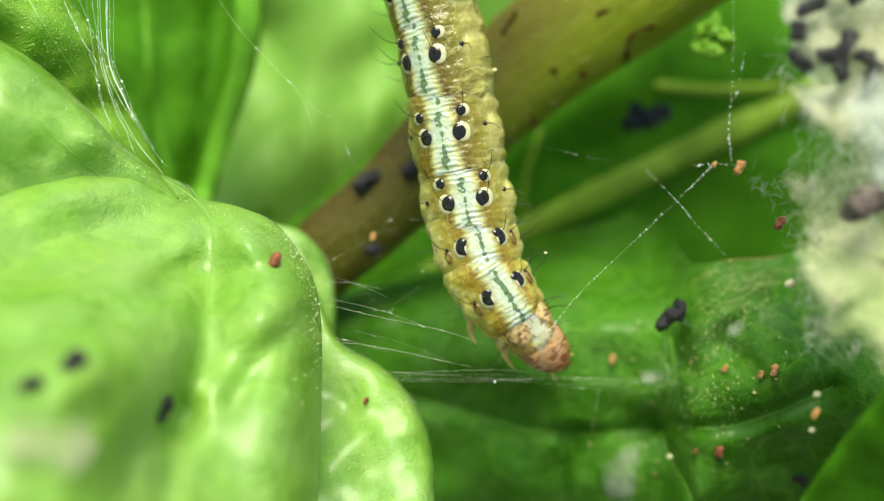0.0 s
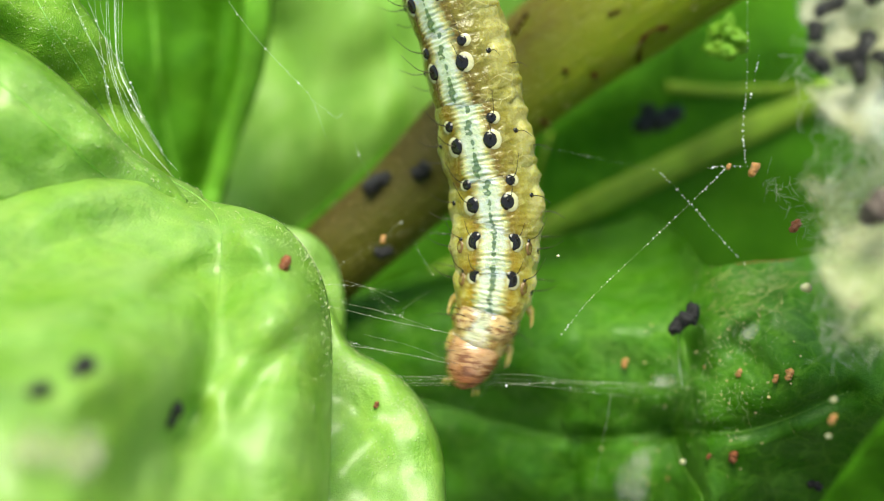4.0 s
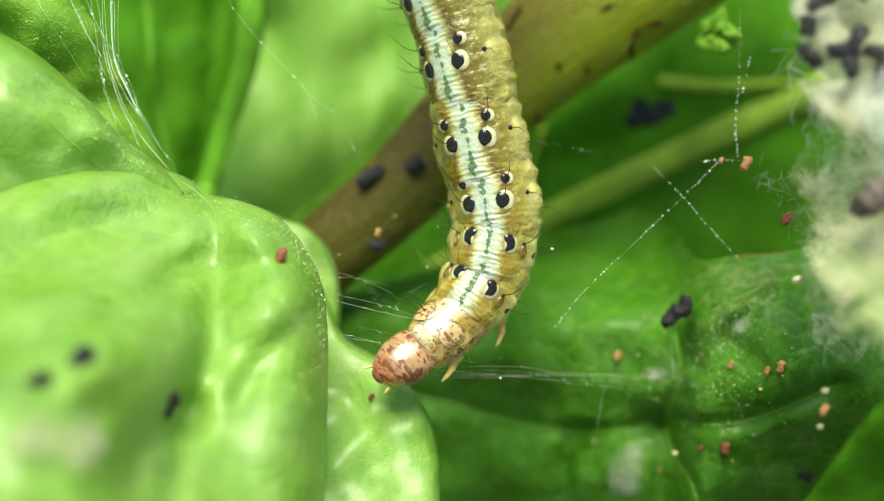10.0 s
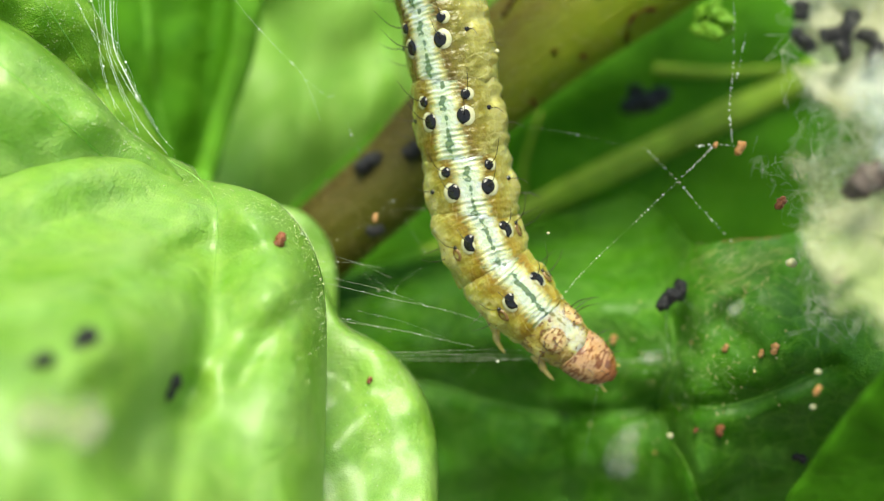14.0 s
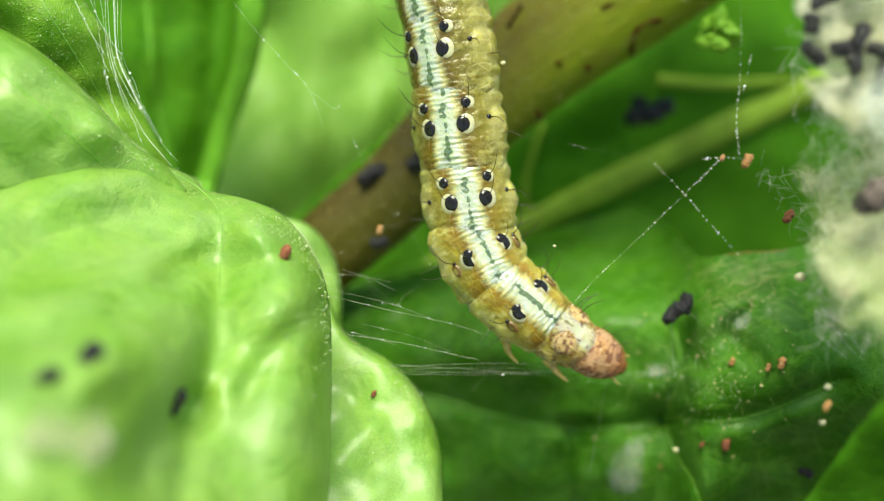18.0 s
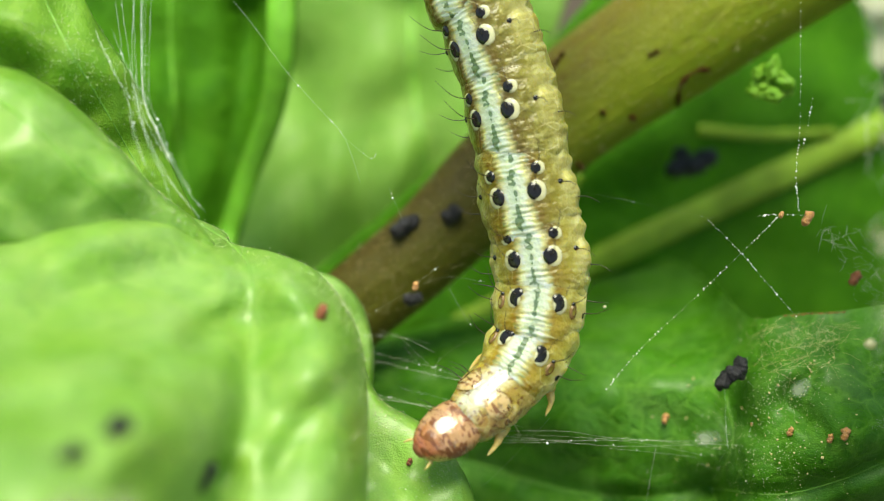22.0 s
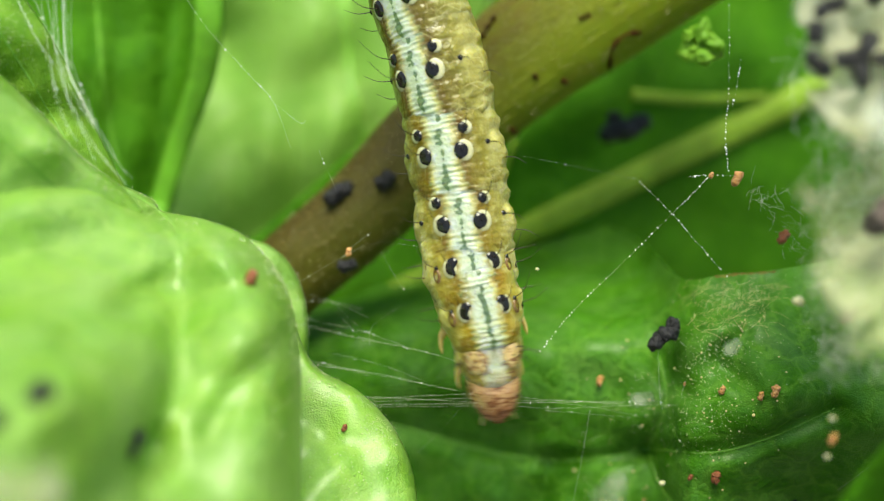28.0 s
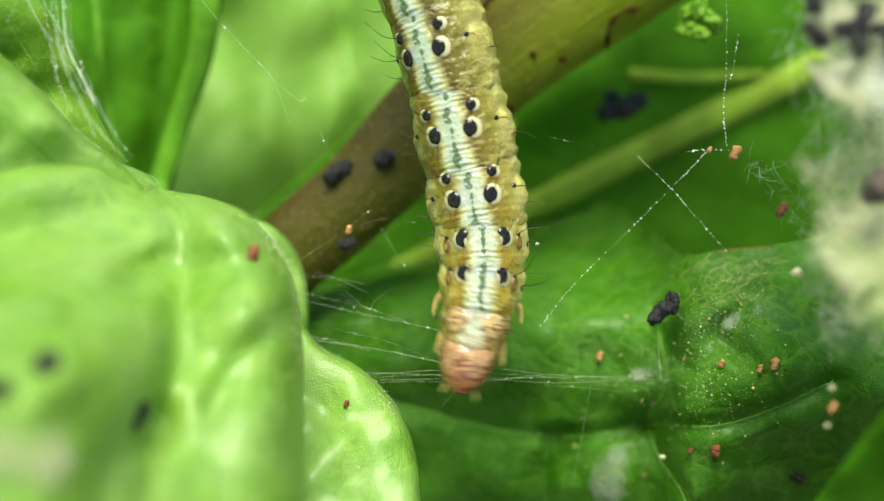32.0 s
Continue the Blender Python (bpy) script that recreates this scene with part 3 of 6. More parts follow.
near_depth = puckered(
    near_base,
    humps=[(-4.08, -2.22, 1.6, 3.4, 4, 0.4), (-7.74, -2.47, 2.0, 1.5, 20, 1.9), (-8.49, 1.31, 2.6, 0.9, 12, 0.8), (-4.71, 0.30, 0.9, 0.5, -20, 0.35), (-4.20, -1.46, 0.8, 0.6, 30, 0.4), (-3.83, -3.73, 0.7, 0.7, 0, 0.4), (-9.00, -1.46, 1.0, 0.7, 10, 0.5), (-6.98, -0.96, 0.8, 0.7, 0, 0.4), (-3.70, -1.60, 0.9, 1.5, 0, 0.45), (-3.60, -4.95, 0.8, 1.1, 25, 0.45), (-4.30, 0.20, 0.7, 0.5, -35, 0.25)],
    creases=[(crease_a, 0.45, 0.55), (crease_b, 0.8, 0.45), ([(-7.23, -5.50), (-6.98, -4.49), (-5.97, -3.73)], 0.5, 0.7), ([(-10.89, -2.22), (-9.13, -1.97), (-7.61, -1.46), (-5.84, -0.45)], 0.4, 0.5), ([(-4.84, -3.48), (-4.20, -2.47), (-3.07, -1.46)], 0.3, 0.2)], rough=0.24, size=1.2, seed=2.0)
rim_depth = puckered(lambda u, v: -1.1 - 0.08 * (u + 1.6) - 0.54 * (v + 3.2), humps=[(-2.06, -4.37, 0.9, 1.6, 5, 0.12), (-1.43, -2.98, 0.8, 0.5, -30, 0.15)],
                     creases=[([(-2.88, -3.23), (-2.06, -3.67), (-1.43, -3.99), (-1.11, -5.60)], 0.35, 0.14)], rough=0.22, size=0.9, seed=5.0)
back_rim_depth = puckered(lambda u, v: -3.2 - 0.25 * (u + 2.5) - 0.2 * v, rough=0.25, size=0.9, seed=7.0)
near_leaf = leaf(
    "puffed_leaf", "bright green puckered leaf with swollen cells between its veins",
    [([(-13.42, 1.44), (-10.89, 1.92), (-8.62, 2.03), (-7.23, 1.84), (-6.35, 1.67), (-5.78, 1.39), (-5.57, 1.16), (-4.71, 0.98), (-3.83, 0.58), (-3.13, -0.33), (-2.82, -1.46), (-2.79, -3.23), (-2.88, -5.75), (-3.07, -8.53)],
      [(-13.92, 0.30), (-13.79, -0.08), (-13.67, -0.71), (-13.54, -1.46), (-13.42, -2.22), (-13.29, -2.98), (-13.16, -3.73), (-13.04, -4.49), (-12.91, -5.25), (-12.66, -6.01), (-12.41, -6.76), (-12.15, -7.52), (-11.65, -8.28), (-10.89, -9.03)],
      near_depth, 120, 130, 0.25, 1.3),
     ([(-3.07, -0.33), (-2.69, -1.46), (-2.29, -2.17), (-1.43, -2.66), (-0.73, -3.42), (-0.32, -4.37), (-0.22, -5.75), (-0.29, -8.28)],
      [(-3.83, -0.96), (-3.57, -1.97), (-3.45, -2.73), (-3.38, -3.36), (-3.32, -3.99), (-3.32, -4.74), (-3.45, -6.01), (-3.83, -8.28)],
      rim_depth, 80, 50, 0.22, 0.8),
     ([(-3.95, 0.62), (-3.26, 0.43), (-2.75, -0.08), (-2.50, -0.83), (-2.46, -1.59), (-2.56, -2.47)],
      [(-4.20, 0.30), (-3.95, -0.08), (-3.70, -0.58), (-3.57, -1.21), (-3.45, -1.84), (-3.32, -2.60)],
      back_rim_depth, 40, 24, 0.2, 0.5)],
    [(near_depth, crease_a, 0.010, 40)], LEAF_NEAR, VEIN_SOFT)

# the lobe above it
upper_depth = puckered(lambda u, v: 1.0 - 0.5 * (u + 7.6) - 0.25 * (v - 2.4), humps=[(-9.63, 3.20, 1.6, 1.2, -30, 0.8), (-7.86, 2.45, 0.9, 0.7, -30, 0.5)], rough=0.3, size=1.0, seed=9.0)
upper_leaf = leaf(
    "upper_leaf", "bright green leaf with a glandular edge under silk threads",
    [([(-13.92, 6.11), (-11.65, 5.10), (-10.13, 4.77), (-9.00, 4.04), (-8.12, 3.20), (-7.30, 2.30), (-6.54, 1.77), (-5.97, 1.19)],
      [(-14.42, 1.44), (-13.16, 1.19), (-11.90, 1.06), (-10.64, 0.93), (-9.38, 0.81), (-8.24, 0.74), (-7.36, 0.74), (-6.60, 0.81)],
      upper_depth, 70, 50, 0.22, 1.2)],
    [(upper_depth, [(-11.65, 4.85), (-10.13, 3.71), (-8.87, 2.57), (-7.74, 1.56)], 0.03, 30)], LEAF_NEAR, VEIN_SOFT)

# speckled leaf in the corner and the upright leaf beside it
corner_depth = puckered(lambda u, v: -0.6 - 0.35 * (u + 8) + 0.1 * (v - 4), humps=[(-9.38, 5.22, 2.0, 0.6, -35, 0.7)], rough=0.35, size=0.9, seed=11.0)
corner_leaf = leaf(
    "speckled_leaf", "yellow-green leaf surface dotted with pale glands",
    [([(-9.38, 7.62), (-8.75, 6.11), (-7.99, 4.97), (-7.42, 3.96), (-6.85, 2.70), (-6.22, 1.44)], [(-13.42, 7.62), (-13.16, 6.61), (-12.66, 4.85), (-11.90, 3.58), (-10.64, 2.32), (-8.87, 1.06)], corner_depth, 60, 50, 0.2, 0.3)],
    [(corner_depth, [(-10.01, 6.86), (-9.25, 5.35), (-8.37, 3.96), (-7.36, 2.32)], 0.02, 24)], LEAF_MID, VEIN_SOFT)
upright_depth = puckered(lambda u, v: -8.6 + 0.12 * (v - 3.0) + 0.10 * (u + 6), humps=[(-6.79, 3.71, 0.22, 3.0, -4, 0.35), (-4.58, 4.85, 0.4, 2.2, -14, 1.1)],
                         creases=[([(-5.09, 6.11), (-5.02, 3.71), (-5.53, 1.44)], 0.5, 0.9)], rough=0.25, size=1.2, seed=13.0)
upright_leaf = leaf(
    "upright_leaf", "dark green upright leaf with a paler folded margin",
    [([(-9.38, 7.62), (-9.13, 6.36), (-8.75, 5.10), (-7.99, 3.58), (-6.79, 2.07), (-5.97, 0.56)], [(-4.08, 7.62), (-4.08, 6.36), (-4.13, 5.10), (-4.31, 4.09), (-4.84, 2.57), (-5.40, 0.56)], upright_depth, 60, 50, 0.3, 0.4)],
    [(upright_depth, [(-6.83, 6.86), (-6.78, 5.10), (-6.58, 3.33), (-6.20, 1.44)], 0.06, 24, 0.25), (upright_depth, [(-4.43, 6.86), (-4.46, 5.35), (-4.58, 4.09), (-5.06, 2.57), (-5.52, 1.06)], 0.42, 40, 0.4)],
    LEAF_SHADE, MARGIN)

# bright leaf far behind
far_depth = puckered(lambda u, v: -14.0 + 0.25 * (u + 2) + 0.12 * (v - 3), humps=[(-3.13, 2.45, 0.5, 1.1, 10, 1.3), (-1.93, 4.97, 1.2, 0.7, 40, 0.7), (-4.33, 1.44, 0.9, 1.8, -10, 1.2), (-1.55, 3.08, 0.5, 1.2, -15, 1.0)],
                     creases=[([(-4.08, 4.85), (-3.32, 2.83), (-2.06, 0.30)], 0.6, 0.6), ([(-1.55, 6.23), (-1.30, 3.84), (-0.80, 1.82)], 0.5, 0.7)], rough=0.5, size=2.0, seed=17.0)
far_leaf = leaf(
    "background_leaf", "pale green soft-lit leaf far behind the stalk",
    [([(-7.86, 9.39), (-7.86, 6.86), (-7.61, 4.34), (-7.36, 1.82), (-7.11, -0.45), (-6.85, -3.23)], [(2.48, 9.39), (1.98, 6.86), (1.22, 4.34), (0.72, 2.32), (0.21, 0.30), (-0.29, -3.23)], far_depth, 60, 60, 0.3, 0.0)],
    [(far_depth, [(-1.55, 7.49), (-1.30, 3.84), (-0.80, 1.82)], 0.14, 30)], LEAF_PALE, VEIN_SOFT)

# thick stalk
stalk_line = spline([at(7.78, 8.40, -6.2), at(5.60, 6.95, -6.1), at(3.96, 5.72, -6.2), at(2.04, 4.35, -6.3), at(0.38, 2.78, -6.3), at(-1.28, 1.10, -6.2), at(-2.94, -0.36, -6.5), at(-4.60, -2.20, -7.4)], 60)
stalk_wide = np.interp(np.linspace(0, 1, 60), np.linspace(0, 1, 8), [2.0, 1.88, 1.70, 1.56, 1.34, 1.16, 1.12, 1.1])
stalk = thing("stalk", stalk_line[30], "olive-brown fleshy leaf stalk with fine ridges and scars", "stalk")
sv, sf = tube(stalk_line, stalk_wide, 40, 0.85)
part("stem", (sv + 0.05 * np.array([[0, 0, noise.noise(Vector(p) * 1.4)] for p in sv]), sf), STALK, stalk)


def stalk_z(u, v):
    """How near the eye the stalk's skin stands at (u, v)."""
    k = (EYE_GAP - sv[:, 2]) / EYE_GAP
    close = np.argsort((sv[:, 0] / k - u) ** 2 + (sv[:, 1] / k - v) ** 2)[:6]
    return float(sv[close, 2].max())


for pts in ([(4.78, 5.02), (4.45, 4.98), (4.18, 4.74), (4.12, 4.45), (4.12, 4.18)], [(1.95, 2.95), (2.10, 2.80)], [(3.06, 3.99), (3.19, 3.91)], [(2.42, 4.10), (2.52, 4.02)], [(1.60, 5.35), (1.28, 4.85)], [(3.42, 5.30), (3.66, 5.42)]):
    part("scar", tube(spline([at(u, v, stalk_z(u, v) - 0.01) for u, v in pts], 10), 0.05 + 0.03 * np.sin(np.arange(10) * 1.9), 6), SCAR, stalk, "thin dark brown scar line")

# shaded leaf behind on the other side, with its pale midrib
shade_depth = puckered(lambda u, v: -11.6 - 0.15 * (u - 5) + 0.18 * np.logaddexp(0, 2 * (v - 0.5 * u + 0.5)) / 2 - 0.55 * np.logaddexp(0, 2 * (0.5 * u - 0.5 - v)) / 2, humps=[(3.74, 3.58, 2.4, 0.9, 30, 0.7)], rough=0.5, size=1.6, seed=21.0)
rib = [(9.55, 4.21), (7.53, 3.20), (5.01, 2.01), (2.48, 0.74), (0.72, -0.08), (-1.05, -0.96), (-3.07, -2.09)]
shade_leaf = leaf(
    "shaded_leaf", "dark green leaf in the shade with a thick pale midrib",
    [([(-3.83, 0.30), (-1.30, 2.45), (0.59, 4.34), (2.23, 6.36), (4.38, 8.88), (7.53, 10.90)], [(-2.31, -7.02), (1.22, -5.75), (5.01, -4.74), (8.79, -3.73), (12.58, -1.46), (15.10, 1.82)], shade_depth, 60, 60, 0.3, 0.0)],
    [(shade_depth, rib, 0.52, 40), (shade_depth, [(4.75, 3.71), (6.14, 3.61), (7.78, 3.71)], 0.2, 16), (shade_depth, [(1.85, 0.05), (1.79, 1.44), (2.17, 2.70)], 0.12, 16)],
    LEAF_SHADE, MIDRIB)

# lower leaf under the caterpillar's head
vein_main = [(-2.56, -3.10), (-0.55, -3.43), (1.22, -3.94), (2.74, -4.19), (4.00, -4.14), (4.84, -3.99), (6.14, -4.04), (7.28, -3.76), (8.79, -3.10)]
vein_down = [(4.84, -3.99), (5.08, -4.74), (5.46, -5.38), (5.76, -6.26)]
vein_up = [(4.84, -3.99), (5.07, -3.42), (5.21, -2.79), (5.08, -1.97)]
vein_left = [(2.74, -4.19), (2.63, -5.00), (2.71, -6.13)]
def lower_base(u, v):
    fold = 1 / (1 + np.exp(-(u - 5.25) * 5))
    return (-3.1 + 0.30 * (u - 5) - 0.42 * np.logaddexp(0, -3 * (v + 2)) / 3 + 0.08 * (v + 2) - 1.6 / (1 + np.exp((u - 1.2) * 1.6)) + fold * (0.35 - 0.95 * (v + 1.2))
            - 1.5 * np.logaddexp(0, -3 * (v + 3.3)) / 3 / (1 + np.exp(-(u - 5.7) * 2.5))
            - (1 - fold) * 9.0 / (1 + np.exp(-(v + 0.40) * 2.4)))


lower_depth = puckered(
    lower_base,
    humps=[(4.10, -5.75, 0.75, 1.25, 0, 0.9), (4.56, -3.23, 0.5, 0.5, 15, 0.5), (7.09, -2.22, 0.35, 0.35, 0, 0.25), (6.39, -1.46, 1.0, 0.6, 20, 0.35), (6.65, -5.12, 0.9, 0.6, 10, 0.35), (1.22, -2.60, 1.3, 0.6, -10, 0.6), (1.22, -5.00, 1.0, 0.7, 0, 0.7), (7.78, -2.60, 0.9, 0.5, 20, 0.5)],
    creases=[(vein_main, 0.22, 0.3), (vein_down, 0.16, 0.22), (vein_up, 0.16, 0.22), (vein_left, 0.18, 0.25), ([(5.20, -1.59), (5.28, -2.22), (5.51, -2.73)], 0.25, 0.5), ([(6.65, -2.47), (6.27, -1.97), (6.84, -1.46)], 0.2, 0.2)],
    rough=0.3, size=0.9, seed=25.0)
lower_leaf = leaf(
    "dimpled_leaf", "deep green glossy leaf with dimples and a pale vein net",
    [([(-4.08, -1.46), (-1.55, -0.71), (0.46, 0.05), (2.23, 0.68), (3.87, 0.93), (4.88, 0.49), (5.57, -0.30), (6.39, -0.23), (7.53, -0.13), (9.55, 0.24), (12.07, 0.81)],
      [(-3.83, -8.28), (-1.55, -8.53), (0.46, -8.66), (2.23, -8.78), (3.87, -8.91), (4.88, -8.91), (5.51, -8.91), (6.39, -8.91), (7.53, -8.91), (9.55, -8.91), (12.07, -8.91)],
      lower_depth, 170, 150, 0.03, 0.0)],
    [(lower_depth, vein_main, 0.028, 60), (lower_depth, vein_down, 0.022, 24), (lower_depth, vein_up, 0.02, 20), (lower_depth, vein_left, 0.016, 20)],
    LEAF_DEEP, VEIN_DIM)
part("dry_edge", tube(vein_line(lower_depth, [(6.27, -0.26), (6.50, -0.25), (6.77, -0.21), (6.97, -0.20), (7.21, -0.19), (7.59, -0.16)], 24, 0.01), 0.012 + 0.006 * np.sin(np.arange(24) * 1.7), 6), DRY, lower_leaf, "thin dry brown leaf edge")

# leaf margin in the lower corner, and the small curled shoot
wedge_depth = puckered(lambda u, v: 4.4 + 0.25 * (u - 9) + 0.75 * (v + 5), rough=0.2, size=1.0, seed=30.0)
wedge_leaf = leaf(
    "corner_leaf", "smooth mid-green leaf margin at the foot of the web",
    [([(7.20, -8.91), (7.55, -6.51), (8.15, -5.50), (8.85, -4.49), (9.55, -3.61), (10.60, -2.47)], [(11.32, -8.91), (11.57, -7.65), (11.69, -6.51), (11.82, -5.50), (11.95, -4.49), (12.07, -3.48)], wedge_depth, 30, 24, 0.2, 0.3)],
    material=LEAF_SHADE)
shoot = thing("curled_shoot", at(6.08, 4.85, -4.4), "small yellow-green curled young leaf bud", "shoot")
for n, (u, v, r, turn) in enumerate(((5.86, 4.69, 0.34, 30), (6.24, 4.79, 0.36, -25), (6.07, 5.05, 0.30, 80), (6.34, 4.57, 0.24, 10), (5.79, 4.97, 0.22, 50), (6.07, 4.47, 0.26, 0))):
    c = at(u, v, -4.3 + 0.12 * (n % 3))
    part("leaflet", turned(ball(c, (r, r * 0.62, r * 0.6), 16, 22, 0.7, n * 2.3), c, turn), LEAF_MID, shoot)

# short hairs on the stalk
rng = random.Random(8)
hairs = []
for _ in range(900):
    i = rng.randrange(8, 48)
    a = rng.gauss(math.pi / 2, 0.8)
    c = Vector(stalk_line[i] * (1 - 0.5) + stalk_line[i + 1] * 0.5)
    d = Vector(stalk_line[i + 1] - stalk_line[i]).normalized()
    side = d.cross(Vector((0, 0, 1))).normalized()
    out = side * math.cos(a) + side.cross(d) * math.sin(a) * 0.85
    root = c + out * stalk_wide[i] * 1.0 + d * rng.uniform(-0.2, 0.2)
    tip = root + (out * 0.5 + d * rng.uniform(-0.6, 0.6) + Vector((0, 0.2, 0))) * rng.uniform(0.08, 0.22)
    hairs.append(tube([root, (root + tip) / 2 + out * 0.02, tip], [0.009, 0.007, 0.003], 3))
part("hairs", join(hairs), plain("stalk_hair", (0.55, 0.48, 0.24), 0.4), stalk, "short pale hairs on the stalk", kind="stuff")



def fading(ob, rows, cols, near=0.35, ends=0.2, far=0.0):
    """Marks how dense a silk sheet is: it thins out from the first edge, at its two ends and, if far is given, at the second edge."""
    s, e = np.linspace(0, 1, cols), np.linspace(0, 1, rows)
    f = np.clip(s / near, 0, 1)[None, :] * np.clip(np.minimum(e, 1 - e) / ends, 0, 1)[:, None]
    if far:
        f = f * np.clip((1 - s) / far, 0, 1)[None, :]
    ob.data.attributes.new("fade", "FLOAT", "POINT").data.foreach_set("value", np.tile(f.ravel(), 2))
    return ob


fading(lone("silk_patch", blade([(-11.65, -3.23), (-9.88, -2.88), (-8.62, -3.10), (-7.61, -3.73), (-7.36, -4.37)], [(-11.65, -5.25), (-10.13, -5.63), (-9.00, -5.63), (-8.12, -5.38), (-7.61, -4.87)],
            lambda u, v: near_depth(u, v) + 0.2, 30, 20, 0.05), MATTED_DIM, "cream patch of matted silk on the leaf", "web"), 30, 20, 0.5, 0.3, 0.5)



def film(label, cu, cv, ru, rv, turn):
    """A thin pale sheet on the lower leaf, over an oval; serves for silk felt and for painted gloss."""
    c, d = math.cos(radians(turn)), math.sin(radians(turn))

    def edge(side):
        out = []
        for a in np.linspace(-1, 1, 7):
            w = side * rv * math.sqrt(max(0.05, 1 - a * a))
            out.append((cu + a * ru * c - w * d, cv + a * ru * d + w * c))
        return out

    ob = lone("silk_and_gloss_film", blade(edge(1), edge(-1), lambda u, v: lower_depth(u, v) + 0.03, 26, 22, 0.01), MATTED_FILM, label, "silk", "silk films on the leaf")
    return fading(ob, 26, 22, 0.4, 0.3, 0.4)


film("whitish silk felt where the cable meets the leaf", 4.72, -2.86, 0.42, 0.24, 10)
# the next two sheets are added in place of sky reflections on the leaf
film("whitish sheet painting the gloss on a bulge of the leaf", 4.02, -5.05, 0.95, 0.60, 70)
film("thin pale sheet painting the gloss on the leaf's raised fold", 6.60, -1.75, 0.38, 0.26, 40)


def settle(name, n, u, v):
    """How near the eye a blade stands at (u, v)."""
    p = BLADES[name, n]
    k = (EYE_GAP - p[:, 2]) / EYE_GAP
    return float(p[np.argmin((p[:, 0] / k - u) ** 2 + (p[:, 1] / k - v) ** 2), 2])


# ---- droppings and crumbs ----
def pellet(u, v, z, long, wide, turn, material=FRASS, label="black dry oval dropping on the plant", name="dropping", lumps=3, tilt=15, group="droppings", full=0.85, loose=0.1):
    """One pressed pellet of several rounded lumps."""
    c = at(u, v, z)
    rng = random.Random(int((u * 131 + v * 17) * 100))
    shapes = []
    for i in range(lumps):
        off = (i - (lumps - 1) / 2) * long / lumps
        shapes.append(ball(c + Vector((off, rng.uniform(-loose, loose) * wide, rng.uniform(-loose, loose) * wide)), (long / lumps * full, wide * rng.uniform(0.44, 0.55), wide * 0.5), 11, 18, 0.5, i + u))
    return lone(name, turned(join(shapes), c, turn, tilt), material, label, "dropping", group)


for u, v, z, long, wide, turn in ((-1.76, 1.54, stalk_z(-1.76, 1.54) + 0.12, 0.68, 0.42, 22), (-0.77, 1.82, stalk_z(-0.77, 1.82) + 0.1, 0.42, 0.40, 50), (-1.61, 0.00, -4.0, 0.42, 0.30, 20),
                                  (4.60, 2.93, -9.6, 1.35, 0.62, 18), (4.33, 3.20, -9.6, 0.4, 0.3, 0),
                                  (8.03, -5.20, settle("dimpled_leaf", 0, 8.03, -5.20) + 0.1, 0.36, 0.22, -20)):
    pellet(u, v, z, long, wide, turn)
for u, v, long, wide, turn in ((-6.40, -3.63, 0.40, 0.34, 60), (-8.42, -2.62, 0.42, 0.34, 50), (-9.38, -3.10, 0.34, 0.26, 30)):
    pellet(u, v, settle("puffed_leaf", 0, u, v) + 0.08, long, wide, turn, lumps=2)
pellet(5.13, -1.51, -2.0, 0.78, 0.33, 32, label="black three-lobed dropping caught in silk", lumps=5, full=1.05, loose=0.3)
for u, v, turn, long in ((8.03, 4.29, -40, 0.6), (8.69, 4.37, 5, 0.5), (9.09, 4.67, 60, 0.62), (8.97, 4.09, 80, 0.5), (9.50, 4.34, -20, 0.42), (8.31, 5.50, 30, 0.6), (7.98, 4.95, 70, 0.4), (9.68, 3.96, 60, 0.5), (8.41, 6.49, 40, 0.6), (8.99, 6.11, -30, 0.55), (9.40, 6.86, 70, 0.5), (8.59, 7.37, 10, 0.6), (9.30, 5.73, 20, 0.4)):
    pellet(u, v, 4.8, long * 0.85, 0.28, turn, label="black oval dropping stuck in matted silk", group="droppings in the web")
pellet(9.50, 1.03, 5.2, 0.75, 0.6, 10, plain("grey_brown_frass", (0.10, 0.075, 0.065), 0.7), "grey-brown dropping stuck in matted silk", group="droppings in the web")
for u, v, z, size in ((8.94, -1.06, 1.5, 0.24), (7.58, 0.58, 0.6, 0.2), (-1.78, -3.43, settle("puffed_leaf", 1, -1.78, -3.43) + 0.04, 0.1)):
    pellet(u, v, z, size * 1.25, size, 60, RED_FRASS, "small red-brown crumb on the leaf", "crumb", 2, group="red-brown crumbs")
pellet(-3.86, -0.25, settle("puffed_leaf", 0, -3.86, -0.25) + 0.05, 0.26, 0.20, 60, RED_FRASS, "small red-brown crumb on the leaf", "crumb", 2, group="red-brown crumbs")
for u, v, z, size in ((6.67, 1.85, -0.9, 0.2), (6.10, 1.92, -0.9, 0.1), (-1.64, 0.29, -2.5, 0.13)):
    pellet(u, v, z, size * 1.3, size, 70, ORANGE, "small orange crumb held by silk", "crumb", 2, group="orange crumbs")
for u, v, size in ((6.21, -4.58, 0.18), (5.66, -4.57, 0.10)):
    pellet(u, v, settle("dimpled_leaf", 0, u, v) + size * 0.4, size * 1.25, size, 60, RED_FRASS, "small red-brown crumb on the leaf", "crumb", 2, group="red-brown crumbs")
